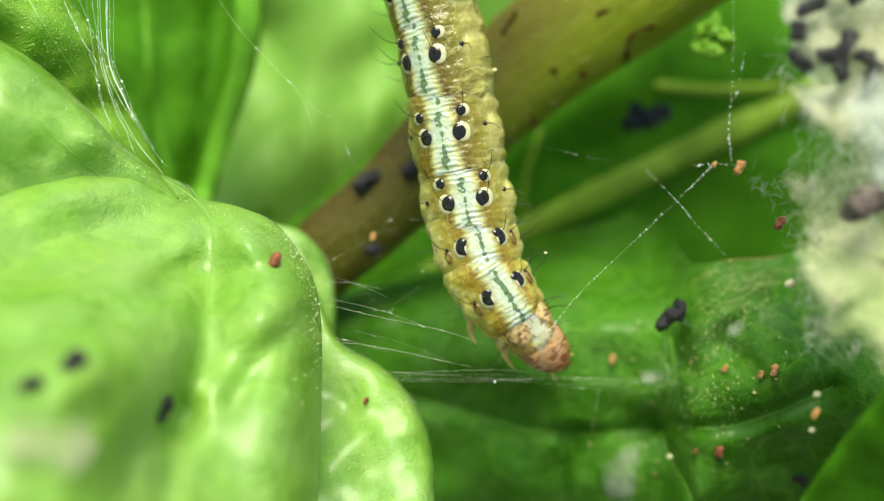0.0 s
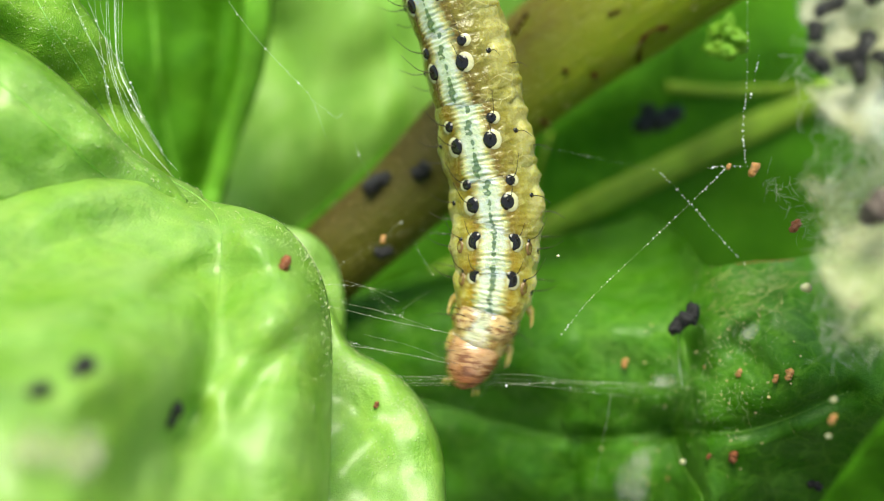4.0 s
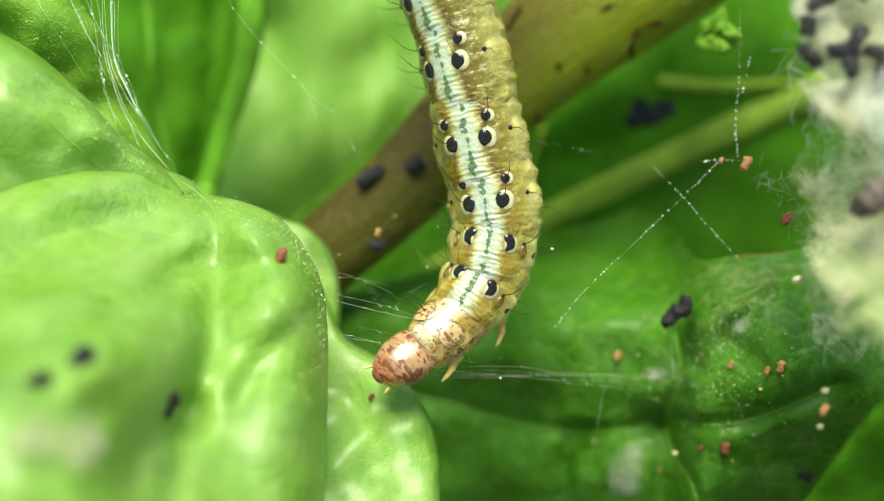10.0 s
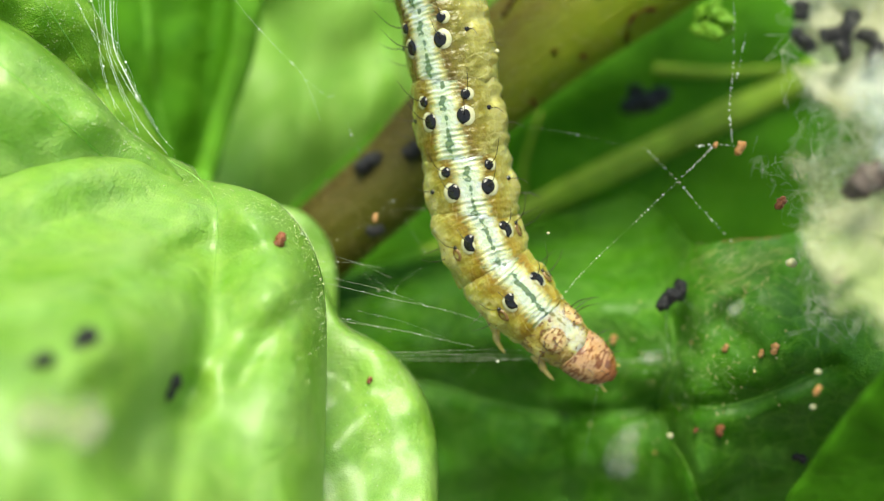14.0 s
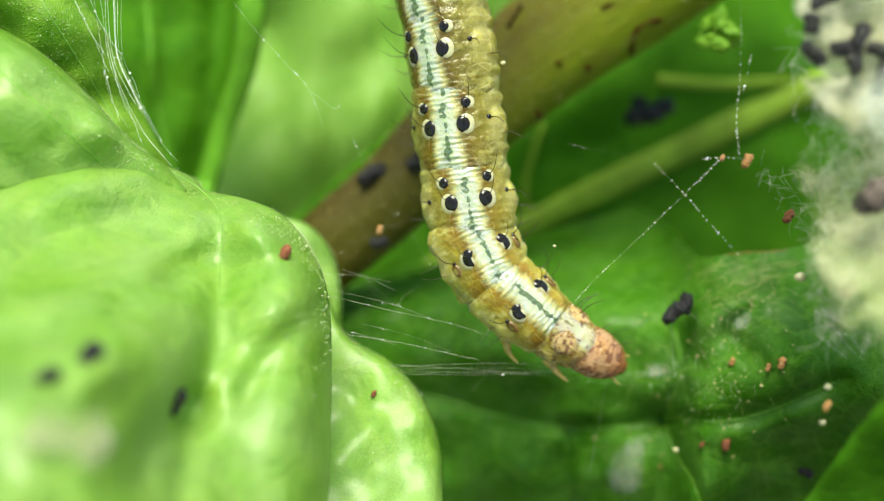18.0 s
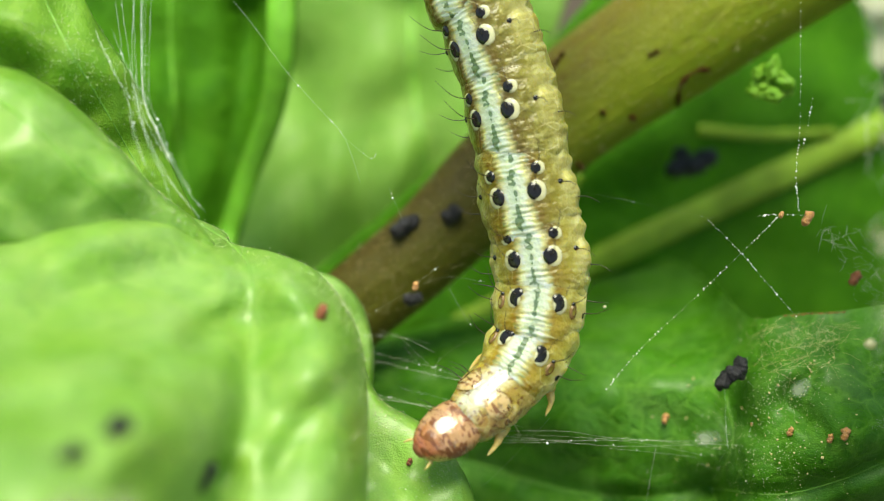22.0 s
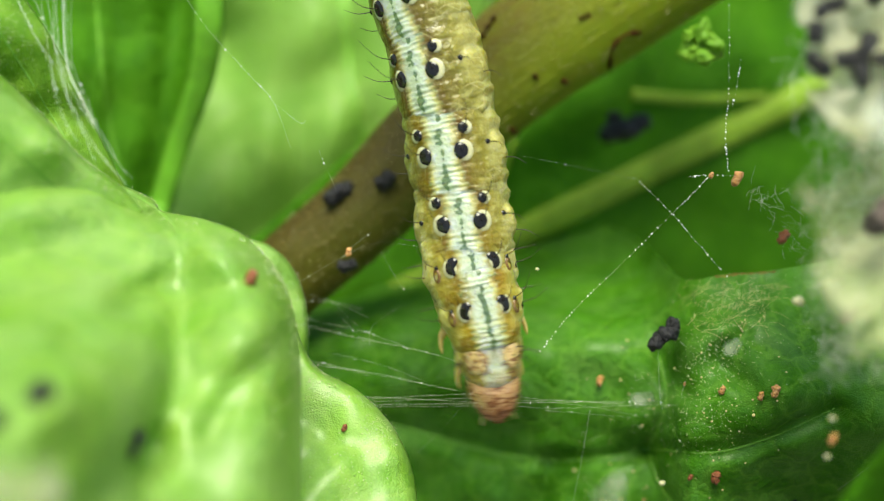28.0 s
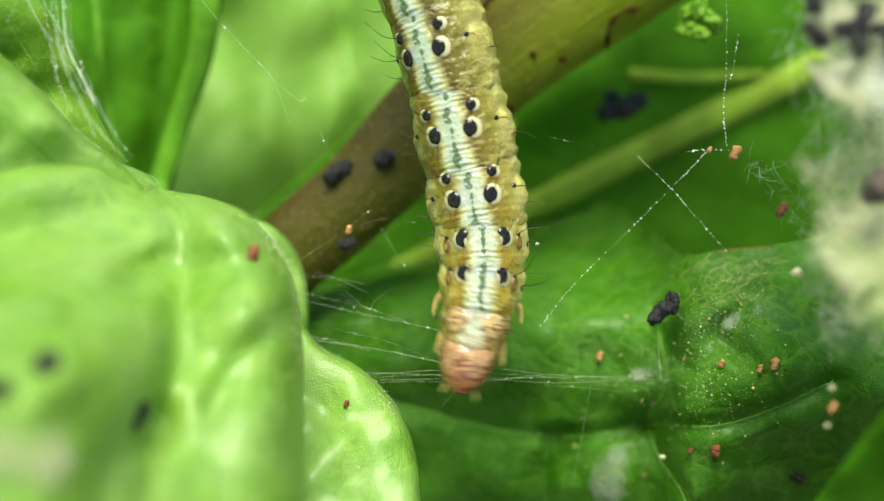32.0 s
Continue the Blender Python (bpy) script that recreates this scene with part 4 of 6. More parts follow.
for u, v, size in ((6.33, -2.70, 0.12), (3.78, -2.49, 0.16), (4.75, -5.07, 0.06), (7.15, -2.83, 0.12), (7.45, -2.73, 0.17), (5.56, -2.57, 0.05)):
    pellet(u, v, settle("dimpled_leaf", 0, u, v) + size * 0.5, size * 1.3, size, 70, ORANGE, "small orange crumb on the leaf", "crumb", 2, group="orange crumbs")
pellet(8.39, -3.71, 3.8, 0.16, 0.12, 60, ORANGE, "small orange crumb held by silk", "crumb", 2, group="orange crumbs")
for u, v, z, size in ((7.81, -0.78, 1.8, 0.13), (8.41, -3.28, 3.4, 0.07), (8.29, -4.09, 3.4, 0.06), (5.08, -4.69, -2.6, 0.08), (2.28, -0.08, 0.0, 0.04), (1.12, 4.06, -0.6, 0.06)):
    lone("droplet", ball(at(u, v, z), (size, size * 0.8, size * 0.6), 8, 12, 0.2, u), WHITE_RING, "tiny pale shiny droplet", "droplet", "droplets")


# ---- glands on the leaf edges: uncounted dots ----
def dots(name, label, surface, spots, low, high, seed, material=SPECK, category="glands"):
    """Scattered tiny glands on a blade, inside ovals (u, v, ru, rv, turn, count)."""
    rng = random.Random(seed)
    shapes = []
    k = (EYE_GAP - surface[:, 2]) / EYE_GAP
    us, vs = surface[:, 0] / k, surface[:, 1] / k
    for cu, cv, ru, rv, turn, count in spots:
        c, s = math.cos(radians(turn)), math.sin(radians(turn))
        for _ in range(count):
            a, b = rng.gauss(0, 0.5) * ru, rng.gauss(0, 0.5) * rv
            u, v = cu + a * c - b * s, cv + a * s + b * c
            gap = (us - u) ** 2 + (vs - v) ** 2
            if gap.min() > 0.15 ** 2:
                continue
            close = np.argsort(gap)[:3]
            f = np.array([rng.random() + 0.05 for _ in close])
            r = rng.uniform(low, high) * (1.6 if rng.random() < 0.1 else 1)
            p = (surface[close] * f[:, None]).sum(0) / f.sum() + (rng.gauss(0, 0.03), rng.gauss(0, 0.03), r * 0.3)
            shapes.append(ball(p, (r, r, r), 4, 6))
    return lone(name, join(shapes), material, label, category, kind="stuff")


dots("leaf_glands", "pale shiny glands along the puffed leaf's edge", BLADES["puffed_leaf", 0],
     [(-4.46, 0.56, 1.3, 0.4, -18, 704), (-3.32, -0.08, 0.35, 0.8, 25, 704), (-5.97, 1.25, 0.7, 0.3, -15, 264), (-2.94, -1.72, 0.2, 1.3, 3, 352), (-3.83, -1.97, 0.9, 1.6, 0, 352)], 0.004, 0.011, 3)
dots("back_rim_glands", "pale shiny glands on the leaf's back rim", BLADES["puffed_leaf", 2], [(-2.69, -0.71, 0.3, 0.9, 0, 308)], 0.004, 0.010, 13)
dots("rim_glands", "pale shiny glands on the leaf's lower rim", BLADES["puffed_leaf", 1], [(-2.31, -2.47, 0.5, 0.5, -35, 660), (-1.05, -3.48, 0.45, 0.45, 0, 528), (-1.55, -4.49, 0.8, 1.2, 0, 264)], 0.004, 0.011, 4)
dots("upper_glands", "pale shiny glands on the upper leaf", BLADES["upper_leaf", 0], [(-7.99, 2.83, 2.0, 0.8, -40, 924), (-7.23, 2.07, 0.7, 0.4, -35, 352)], 0.004, 0.011, 5)
dots("corner_glands", "pale shiny glands on the speckled leaf", BLADES["speckled_leaf", 0], [(-9.00, 5.10, 1.7, 1.0, -35, 924)], 0.004, 0.011, 6)
dots("dimple_glands", "pale shiny glands over the dimpled leaf", BLADES["dimpled_leaf", 0], [(6.27, -1.97, 1.3, 0.8, 20, 924), (5.64, -3.23, 1.5, 1.0, 0, 792), (3.87, -5.12, 0.7, 0.5, 0, 132), (6.65, -0.71, 1.0, 0.3, 10, 572)], 0.004, 0.011, 7)

dots("leaf_dust", "yellowish dust crumbs on the dimpled leaf", BLADES["dimpled_leaf", 0], [(6.02, -2.60, 1.8, 1.6, 0, 70), (4.50, -4.49, 1.6, 1.2, 0, 30), (6.77, -1.09, 0.8, 0.4, 0, 20)], 0.010, 0.030, 17, DUST, "dust")

# dry vein net on the fold of the lower leaf
rng = random.Random(5)
net = []
for _ in range(110):
    u, v = rng.uniform(5.5, 7.5), rng.uniform(-1.5, -0.42)
    a = rng.gauss(0.45, 0.5)
    line = [(u, v)]
    for _ in range(3):
        a += rng.gauss(0, 0.4)
        line.append((line[-1][0] + math.cos(a) * 0.16, min(line[-1][1] + math.sin(a) * 0.12, -0.3)))
    net.append(tube(vein_line(lower_depth, line, 10, 0.002), 0.0022, 4))
part("vein_net", join(net), DUST, lower_leaf, "fine dry straw-coloured vein net", kind="stuff")

# ---- silk ----
def silk(name, label, strands, bright=False, beads=0, seed=0, group="silk threads"):
    """A web of single threads: each strand is a few (u, v, z) and a radius; beads sit along them."""
    rng = random.Random(seed)
    first = at(*strands[0][0][0])
    ob = thing(name, first, label, "silk", group)
    for points, radius in strands:
        line = spline([at(*p) for p in points], 12 * len(points))
        line = line + np.array([[rng.gauss(0, 0.003) for _ in range(3)] for _ in line])
        th = part("thread", tube(line, radius * (0.6 if beads > 10 else 0.85), 5), SILK_BRIGHT if bright else SILK, ob)
        if beads:
            shapes = []
            long = float(np.linalg.norm(np.diff(line, axis=0), axis=1).sum())
            for _ in range(1 + int(beads * long / 5.0)):
                p = line[rng.randrange(len(line))] + np.array([rng.gauss(0, 0.008), rng.gauss(0, 0.008), 0])
                r = rng.uniform(0.008, 0.017) * (1.9 if rng.random() < 0.12 else 1)
                shapes.append(ball(p, (r, r, r), 4, 6))
            part("bead", join(shapes), SPARK, th, "tiny glue drops on the thread", kind="stuff")
    return ob


W = 0.002
silk("beaded_thread", "long beaded silk thread hanging from the stalk", [([(6.55, 9.39, -1.4), (6.52, 6.36, -1.2), (6.51, 3.96, -1.1), (6.42, 2.83, -1.0), (6.47, 2.01, -0.95)], W * 0.7), ([(6.77, 4.47, -1.1), (6.65, 3.71, -1.0), (6.55, 3.33, -1.0)], W * 0.4)], False, 46, 1)
silk("crossed_threads", "crossing silk threads with glue drops over the dark leaf",
     [([(4.53, 1.82, -1.4), (5.18, 1.16, -0.9), (5.76, 0.49, -0.8), (6.50, -0.30, -1.4)], W * 0.6), ([(6.07, 1.92, -0.95), (5.70, 1.54, -0.8), (4.88, 0.76, -0.5), (3.87, -0.20, -0.3), (2.99, -1.06, -0.3), (2.36, -1.84, -0.5)], W * 0.7),
      ([(5.57, 1.88, -1.0), (6.08, 1.93, -0.95), (6.65, 1.91, -0.9)], W * 0.8)], False, 60, 2)
silk("side_thread", "thin silk line from the caterpillar's flank", [([(1.32, 2.45, -0.9), (2.48, 2.25, -1.2), (3.87, 1.97, -1.6), (4.63, 1.82, -1.4)], W * 0.3)], False, 4, 3)
silk("fan_threads", "fan of silk lines spun from the leaf edge",
     [([(-2.82, -1.21, 1.0), (-1.43, -1.54, 0.4), (-0.04, -1.84, -0.4), (0.84, -2.12, -1.0)], W * 1.5), ([(-2.84, -1.06, 1.0), (-1.55, -1.36, 0.4), (-0.55, -1.69, -0.2)], W), ([(-2.56, -2.07, 0.0), (-1.30, -2.25, 0.0), (0.59, -2.66, -0.6)], W * 1.6),
      ([(-2.69, -1.97, 0.2), (-2.06, -2.09, 0.2), (-1.30, -2.32, 0)], W), ([(-2.56, -0.61, 1.0), (-1.93, -0.81, 0.2), (-1.30, -1.09, -0.4)], W * 1.2), ([(-2.94, -0.71, 1.0), (-2.06, -0.77, 0.6), (-1.43, -0.90, 0.2)], W),
      ([(-2.06, -1.84, 0.2), (-1.05, -2.09, 0), (-0.04, -2.47, -0.6)], W * 0.7)], False, 4, 4)
silk("spun_cable", "bundle of taut silk lines across the gap under the head",
     [([(-2.06, -2.73, -0.2), (0.59, -2.88, -0.6), (2.61, -3.05, -1.4), (4.75, -3.00, -2.4)], W), ([(-2.00, -2.93, -0.2), (0.72, -2.93, -0.6), (2.48, -2.93, -1.4), (5.01, -2.93, -2.4)], W), ([(-1.93, -2.83, -0.2), (1.22, -2.73, -0.8), (2.61, -2.88, -1.4), (5.39, -3.03, -2.3)], W * 1.1),
      ([(-1.55, -2.98, -0.3), (1.22, -2.98, -0.8), (2.86, -2.88, -1.5), (4.88, -3.10, -2.4)], W * 0.8), ([(-1.43, -2.88, -0.3), (0.97, -2.83, -0.8), (3.11, -2.98, -1.5), (4.50, -3.23, -2.5)], W * 0.8), ([(2.48, -3.10, -1.5), (3.62, -3.20, -2.0), (4.38, -3.28, -2.4)], W * 0.8)], False, 2, 5)
silk("hanging_thread", "single silk thread from the cable to the leaf", [([(3.49, -3.10, -1.8), (3.32, -4.11, -2.0), (3.11, -5.25, -2.6)], W), ([(1.22, -2.47, -1.5), (0.34, -3.48, -2.5), (-0.17, -3.99, -3)], W * 0.7)], False, 0, 6)
silk("leaf_bundle", "bundle of silk lines stretched over the leaf edges",
     [([(u, v, z - 1.1) for u, v, z in pts], r * 0.9) for pts, r in [([(-8.24, 9.14, 1.0), (-8.12, 6.61, 1.0), (-7.91, 5.10, 1.2), (-7.74, 3.96, 1.5), (-7.30, 2.89, 2.0), (-7.04, 2.20, 2.2)], W * 1.2), ([(-7.66, 9.14, 1.0), (-7.81, 6.61, 1.0), (-7.84, 4.85, 1.2), (-7.55, 3.58, 1.6), (-6.98, 2.45, 1.8), (-6.40, 1.74, 1.9)], W * 1.4), ([(-8.75, 9.14, 1.0), (-8.24, 6.36, 1.0), (-7.96, 4.47, 1.4), (-7.81, 3.58, 2.0), (-7.55, 2.70, 2.4)], W),
      ([(-8.62, 5.60, 1.0), (-8.24, 4.85, 1.4), (-7.80, 3.84, 1.8)], W), ([(-7.79, 4.34, 1.6), (-7.48, 3.20, 1.9), (-7.16, 2.64, 2.0), (-6.35, 1.69, 1.7)], W * 1.3), ([(-7.93, 3.96, 1.7), (-7.74, 3.20, 2.2), (-7.36, 2.57, 2.3)], W),
      ([(-8.24, 5.35, 1.0), (-8.75, 5.22, 1.1), (-9.38, 5.60, 1.0)], W * 0.8), ([(-7.84, 4.59, 1.4), (-7.61, 4.34, 1.4), (-7.71, 3.96, 1.5)], W * 0.8)]], True, 5, 7)
rng = random.Random(31)
bundle = []
for _ in range(8):
    a, b = rng.gauss(0, 0.08), rng.gauss(0, 0.07)
    stop = rng.uniform(0.55, 1.0)
    way = [(-7.75 + 2.2 * a, 7.6, 0.2), (-7.70 + 1.4 * a, 5.6, 0.3), (-7.62 + a, 4.25, 0.5), (-7.30 + a, 3.45, 0.7), (-7.02 + b, 2.90, 0.8), (-6.62 + b * 0.6, 2.25, 0.8), (-6.24 + b * 0.3, 1.82, 0.7)]
    bundle.append((way[:max(3, int(len(way) * stop + 0.5))], W * rng.uniform(0.6, 1.2)))
for a in (-8.65, -8.30):
    bundle.append(([(a, 5.7, 0.2), (a + 0.35, 4.9, 0.3), (a + 0.80, 4.2, 0.4)], W * 1.2))
silk("edge_bundle", "close bundle of bright silk lines tied to the leaf edge", bundle, True, 7, 32)
silk("long_thread", "long loose silk thread in front of the pale leaf",
     [([(-7.86, 8.88, 0.4), (-6.35, 7.12, 0.0), (-5.28, 5.85, -0.2), (-4.58, 4.91, -0.4), (-3.83, 4.09, -0.7), (-3.26, 3.46, -1.0), (-2.89, 2.50, -1.2)], W * 1.1), ([(-3.26, 3.46, -1.0), (-2.69, 3.02, -1.3), (-2.54, 3.14, -1.4)], W * 0.8), ([(-2.29, 2.45, -1.5), (-2.06, 1.94, -1.8), (-1.91, 1.62, -2.2)], W * 0.9)], True, 16, 8)
silk("stalk_threads", "loose silk with crumbs in front of the stalk",
     [([(-2.69, -0.33, -1.0), (-1.81, 0.18, -1.6), (-1.05, 0.49, -1.8), (-0.17, 0.40, -1.4)], W * 0.6), ([(-1.66, 0.30, -2.4), (-1.30, 0.62, -2.2), (-1.15, 0.71, -2.2)], W * 0.9), ([(-0.97, 0.30, -1.6), (-0.77, -0.08, -1.4), (-0.49, -0.56, -1.0)], W * 0.6), ([(-2.06, -0.71, -1.8), (-1.30, -1.41, -1.6), (-1.15, -1.21, -1.6)], W * 0.6),
      ([(-1.24, -1.69, -1.4), (-1.15, -1.27, -1.4), (-0.55, -0.83, -1.4)], W * 0.6), ([(-1.30, -1.67, -1.4), (-1.93, -0.96, -1.4)], W * 0.45)], False, 2, 9)
silk("dropping_threads", "silk strands that hold a dropping over the leaf",
     [([(4.98, -1.72, -2.2), (5.01, -2.47, -2.3), (5.06, -3.10, -2.4)], W * 1.1), ([(5.46, -1.65, -2.1), (5.64, -1.84, -2.1), (5.66, -2.12, -2.2)], W), ([(5.59, -2.47, -2.2), (5.51, -2.85, -2.3), (5.64, -3.48, -2.4), (5.59, -4.37, -2.4)], W), ([(6.14, -2.73, -2.1), (6.22, -3.23, -2.1), (6.32, -3.67, -2.2)], W)], True, 5, 10)
silk("corner_thread", "thin silk thread in the shaded corner", [([(8.79, -4.87, -0.4), (9.42, -4.37, 0.2), (10.05, -3.86, 0.6)], W)], False, 8, 11)

# matted web on the right with many crossing threads
web = thing("matted_web", at(8.79, 1.82, 1.2), "whitish matted silk web clogged with dry crumbs", "web")


def mat_sheet(edge_a, edge_b, depth, seed):
    v, f = blade(edge_a, edge_b, depth, 46, 26, 0.12, 0.6)
    return v + 0.4 * np.array([[noise.noise(Vector(p) * 1.3), noise.noise(Vector(p) * 1.3 + Vector((9, seed, 0))), noise.noise(Vector(p) * 2.0 + Vector((seed, 5, 0)))] for p in v]), f


fading(part("sheet", mat_sheet([(7.28, 10.90), (7.38, 8.38), (7.50, 5.85), (7.68, 4.85), (7.78, 4.09), (8.03, 3.20), (8.54, 1.82)], [(11.32, 10.90), (11.44, 8.38), (11.57, 5.85), (11.57, 4.85), (11.57, 4.09), (11.57, 3.20), (11.57, 1.82)],
                        puckered(lambda u, v: 4.4 + 0.15 * (u - 9) - 0.20 * (v - 5), rough=0.6, size=1.0, seed=40.0), 1), MATTED, web), 46, 26, 0.12, 0.15)
fading(part("sheet", mat_sheet([(7.58, 4.09), (7.73, 3.08), (7.53, 1.94), (7.23, 1.06), (7.53, -0.33), (8.16, -1.72), (8.67, -2.98)], [(11.57, 4.09), (11.57, 3.08), (11.57, 1.94), (11.57, 1.06), (11.32, -0.33), (11.32, -1.72), (11.19, -3.10)],
                        puckered(lambda u, v: 3.3 + 0.25 * (u - 9) - 0.25 * (v - 0.5), rough=0.7, size=0.8, seed=41.0), 4), MATTED_THIN, web, "thin yellowish veil of silk"), 46, 26, 0.55, 0.3)
fading(part("sheet", mat_sheet([(9.55, 4.47), (8.79, 3.71), (8.69, 2.95), (8.85, 2.20), (9.17, 1.44), (9.68, 0.56)], [(11.57, 4.85), (11.69, 3.71), (11.69, 2.95), (11.69, 2.20), (11.57, 1.44), (11.57, 0.30)],
                        puckered(lambda u, v: 5.2 + 0.1 * (u - 9) - 0.40 * (v - 2.6) * 0.4, rough=0.5, size=0.8, seed=43.0), 2), MATTED_WHITE, web, "bluish white dense silk sheet"), 46, 26, 0.4, 0.3)
fading(part("sheet", mat_sheet([(7.75, 1.40), (7.65, 0.50), (7.70, -0.40), (7.95, -1.30), (8.35, -2.20), (8.80, -3.10)], [(11.57, 1.40), (11.57, 0.50), (11.57, -0.40), (11.50, -1.30), (11.40, -2.20), (11.30, -3.10)],
                        puckered(lambda u, v: 4.6 + 0.2 * (u - 9) - 0.3 * (v + 0.5), rough=0.5, size=1.0, seed=47.0), 3), MATTED_LOW, web, "thin greenish haze of silk"), 46, 26, 0.55, 0.3)
rng = random.Random(21)
strands = []
for _ in range(1200):
    v = rng.uniform(-2.2, 8.5)
    u = 7.9 + 0.35 * math.sin(v * 1.1) + abs(rng.gauss(0, 1.6)) + (0.5 if v < -0.5 else 0.0)
    a = rng.gauss(-1.1, 1.0)
    long = rng.uniform(0.2, 0.9)
    du, dv = math.cos(a) * long, math.sin(a) * long
    z = rng.gauss(3.6, 0.8)
    strands.append(tube(spline([at(u, v, z), at(u + du * 0.5 + rng.gauss(0, 0.12), v + dv * 0.5 + rng.gauss(0, 0.12), z + rng.gauss(0, 0.2)), at(u + du, v + dv, z + rng.gauss(0, 0.3))], 7), rng.uniform(0.0015, 0.004), 4))
for _ in range(260):
    u, v, z = rng.gauss(9.9, 0.45), rng.gauss(2.9, 0.9), rng.gauss(5.3, 0.25)
    a, long = rng.gauss(-1.2, 0.7), rng.uniform(0.2, 0.7)
    strands.append(tube(spline([at(u, v, z), at(u + math.cos(a) * long * 0.5 + rng.gauss(0, 0.06), v + math.sin(a) * long * 0.5, z + rng.gauss(0, 0.1)), at(u + math.cos(a) * long, v + math.sin(a) * long, z)], 7), rng.uniform(0.002, 0.005), 4))
part("threads", join(strands), WEB_SILK, web, "tangle of fine white silk threads", kind="stuff")
tatters = []
for _ in range(60):
    s = rng.random() ** 0.8
    p = Vector(at((1 - s) * 6.9 + s * 8.1 + rng.gauss(0, 0.05 + 0.1 * s), (1 - s) * 1.75 + s * 0.4 + rng.gauss(0, 0.08 + 0.35 * s), -0.9 + 1.3 * s + rng.gauss(0, 0.15)))
    way = Vector((rng.gauss(0.5, 0.7), rng.gauss(-0.6, 0.7), rng.gauss(0, 0.4)))
    line = [p]
    for _ in range(4):
        way = way + Vector((rng.gauss(0, 0.5), rng.gauss(0, 0.5), 0))
        line.append(line[-1] + way.normalized() * rng.uniform(0.03, 0.12))
    tatters.append(tube(spline(line, 9), rng.uniform(0.0012, 0.0026), 3))
    if rng.random() < 0.5:
        tatters.append(ball(line[2], (0.006, 0.006, 0.006), 4, 6))
part("silk_tuft", join(tatters), SILK, web, "torn tufts of silk", kind="stuff")


# ---- the caterpillar ----
caterpillar = thing("caterpillar", (0, 0, 0), "cream and amber black-spotted caterpillar with a brown head", "caterpillar")
SIZES = {"head": (0.61, 1.3), "neck": (0.71, 1.1), "second": (0.89, 1.35), "third": (0.98, 1.4), "a1": (1.04, 1.45), "a2": (1.06, 1.8), "a3": (1.07, 1.9), "a4": (1.06, 1.9), "a5": (1.05, 1.8), "a6": (1.03, 1.7), "a7": (1.0, 1.6), "a8": (0.95, 1.4), "a9": (0.85, 1.2), "a10": (0.7, 1.1)}


def ring_radius(s, plump):
    """Half-width along one body ring, s from -1 (front) to 1 (back): round-ended, with a swelling and fine folds."""
    s = np.asarray(s, float)
    return (1 - 0.035 * s ** 2 - 0.13 * s ** 6) * (1 + plump * s)


TAPER = {"neck": 0.14, "second": 0.10, "third": 0.04, "a1": 0.015, "a8": -0.05, "a9": -0.08, "a10": -0.2}


def body_ring(name, radius, long, seed, folds=0.006):
    """One body ring about its middle: y runs towards the tail, z to the back."""
    half = long * 0.70
    rows, sides = 60, 48
    verts = []
    for i in range(rows):
        s = -1 + 2 * i / (rows - 1)
        s = math.copysign(abs(s) ** 0.85, s)
        r = radius * float(ring_radius(s, TAPER.get(name, 0.0)))
        y = s * half
        for j in range(sides):
            a = 2 * math.pi * j / sides
            back = max(0.0, math.cos(a))
            wob = 1 + folds * math.sin(y * 42 + 0.8 * math.sin(a * 3 + seed)) * (0.3 + 0.7 * back) * (1.0 if abs(s) > 0.25 else 0.3)
            wob += 0.085 * math.exp(-((abs(abs(a if a < math.pi else 2 * math.pi - a) - 1.45)) / 0.38) ** 2) * (0.55 * math.cos(s * 1.9) + 0.45 * math.cos(s * 6.0 + 0.6)) + 0.02 * noise.noise(Vector((math.sin(a) * 1.5, y * 1.6, math.cos(a) * 1.5 + seed))) + 0.075 * (1 - back) * noise.noise(Vector((math.sin(a) * 3.2, y * 4.2, math.cos(a) * 3.2 + seed * 2)))
            verts.append((math.sin(a) * r * wob, y, math.cos(a) * r * 0.95 * wob))
    faces = [(i * sides + j, i * sides + (j + 1) % sides, (i + 1) * sides + (j + 1) % sides, (i + 1) * sides + j) for i in range(rows - 1) for j in range(sides)]
    faces += [tuple(range(sides))[::-1], tuple(range((rows - 1) * sides, rows * sides))]
    return np.array(verts), faces


def on_ring(radius, long, degrees, y, lift=0.0):
    """A place on a ring's skin, and the way out of it."""
    a = radians(degrees)
    r = radius * float(ring_radius(y / (long * 0.70), 0.0)) + lift
    return Vector((math.sin(a) * r, y, math.cos(a) * r * 0.95)), Vector((math.sin(a), 0, math.cos(a)))


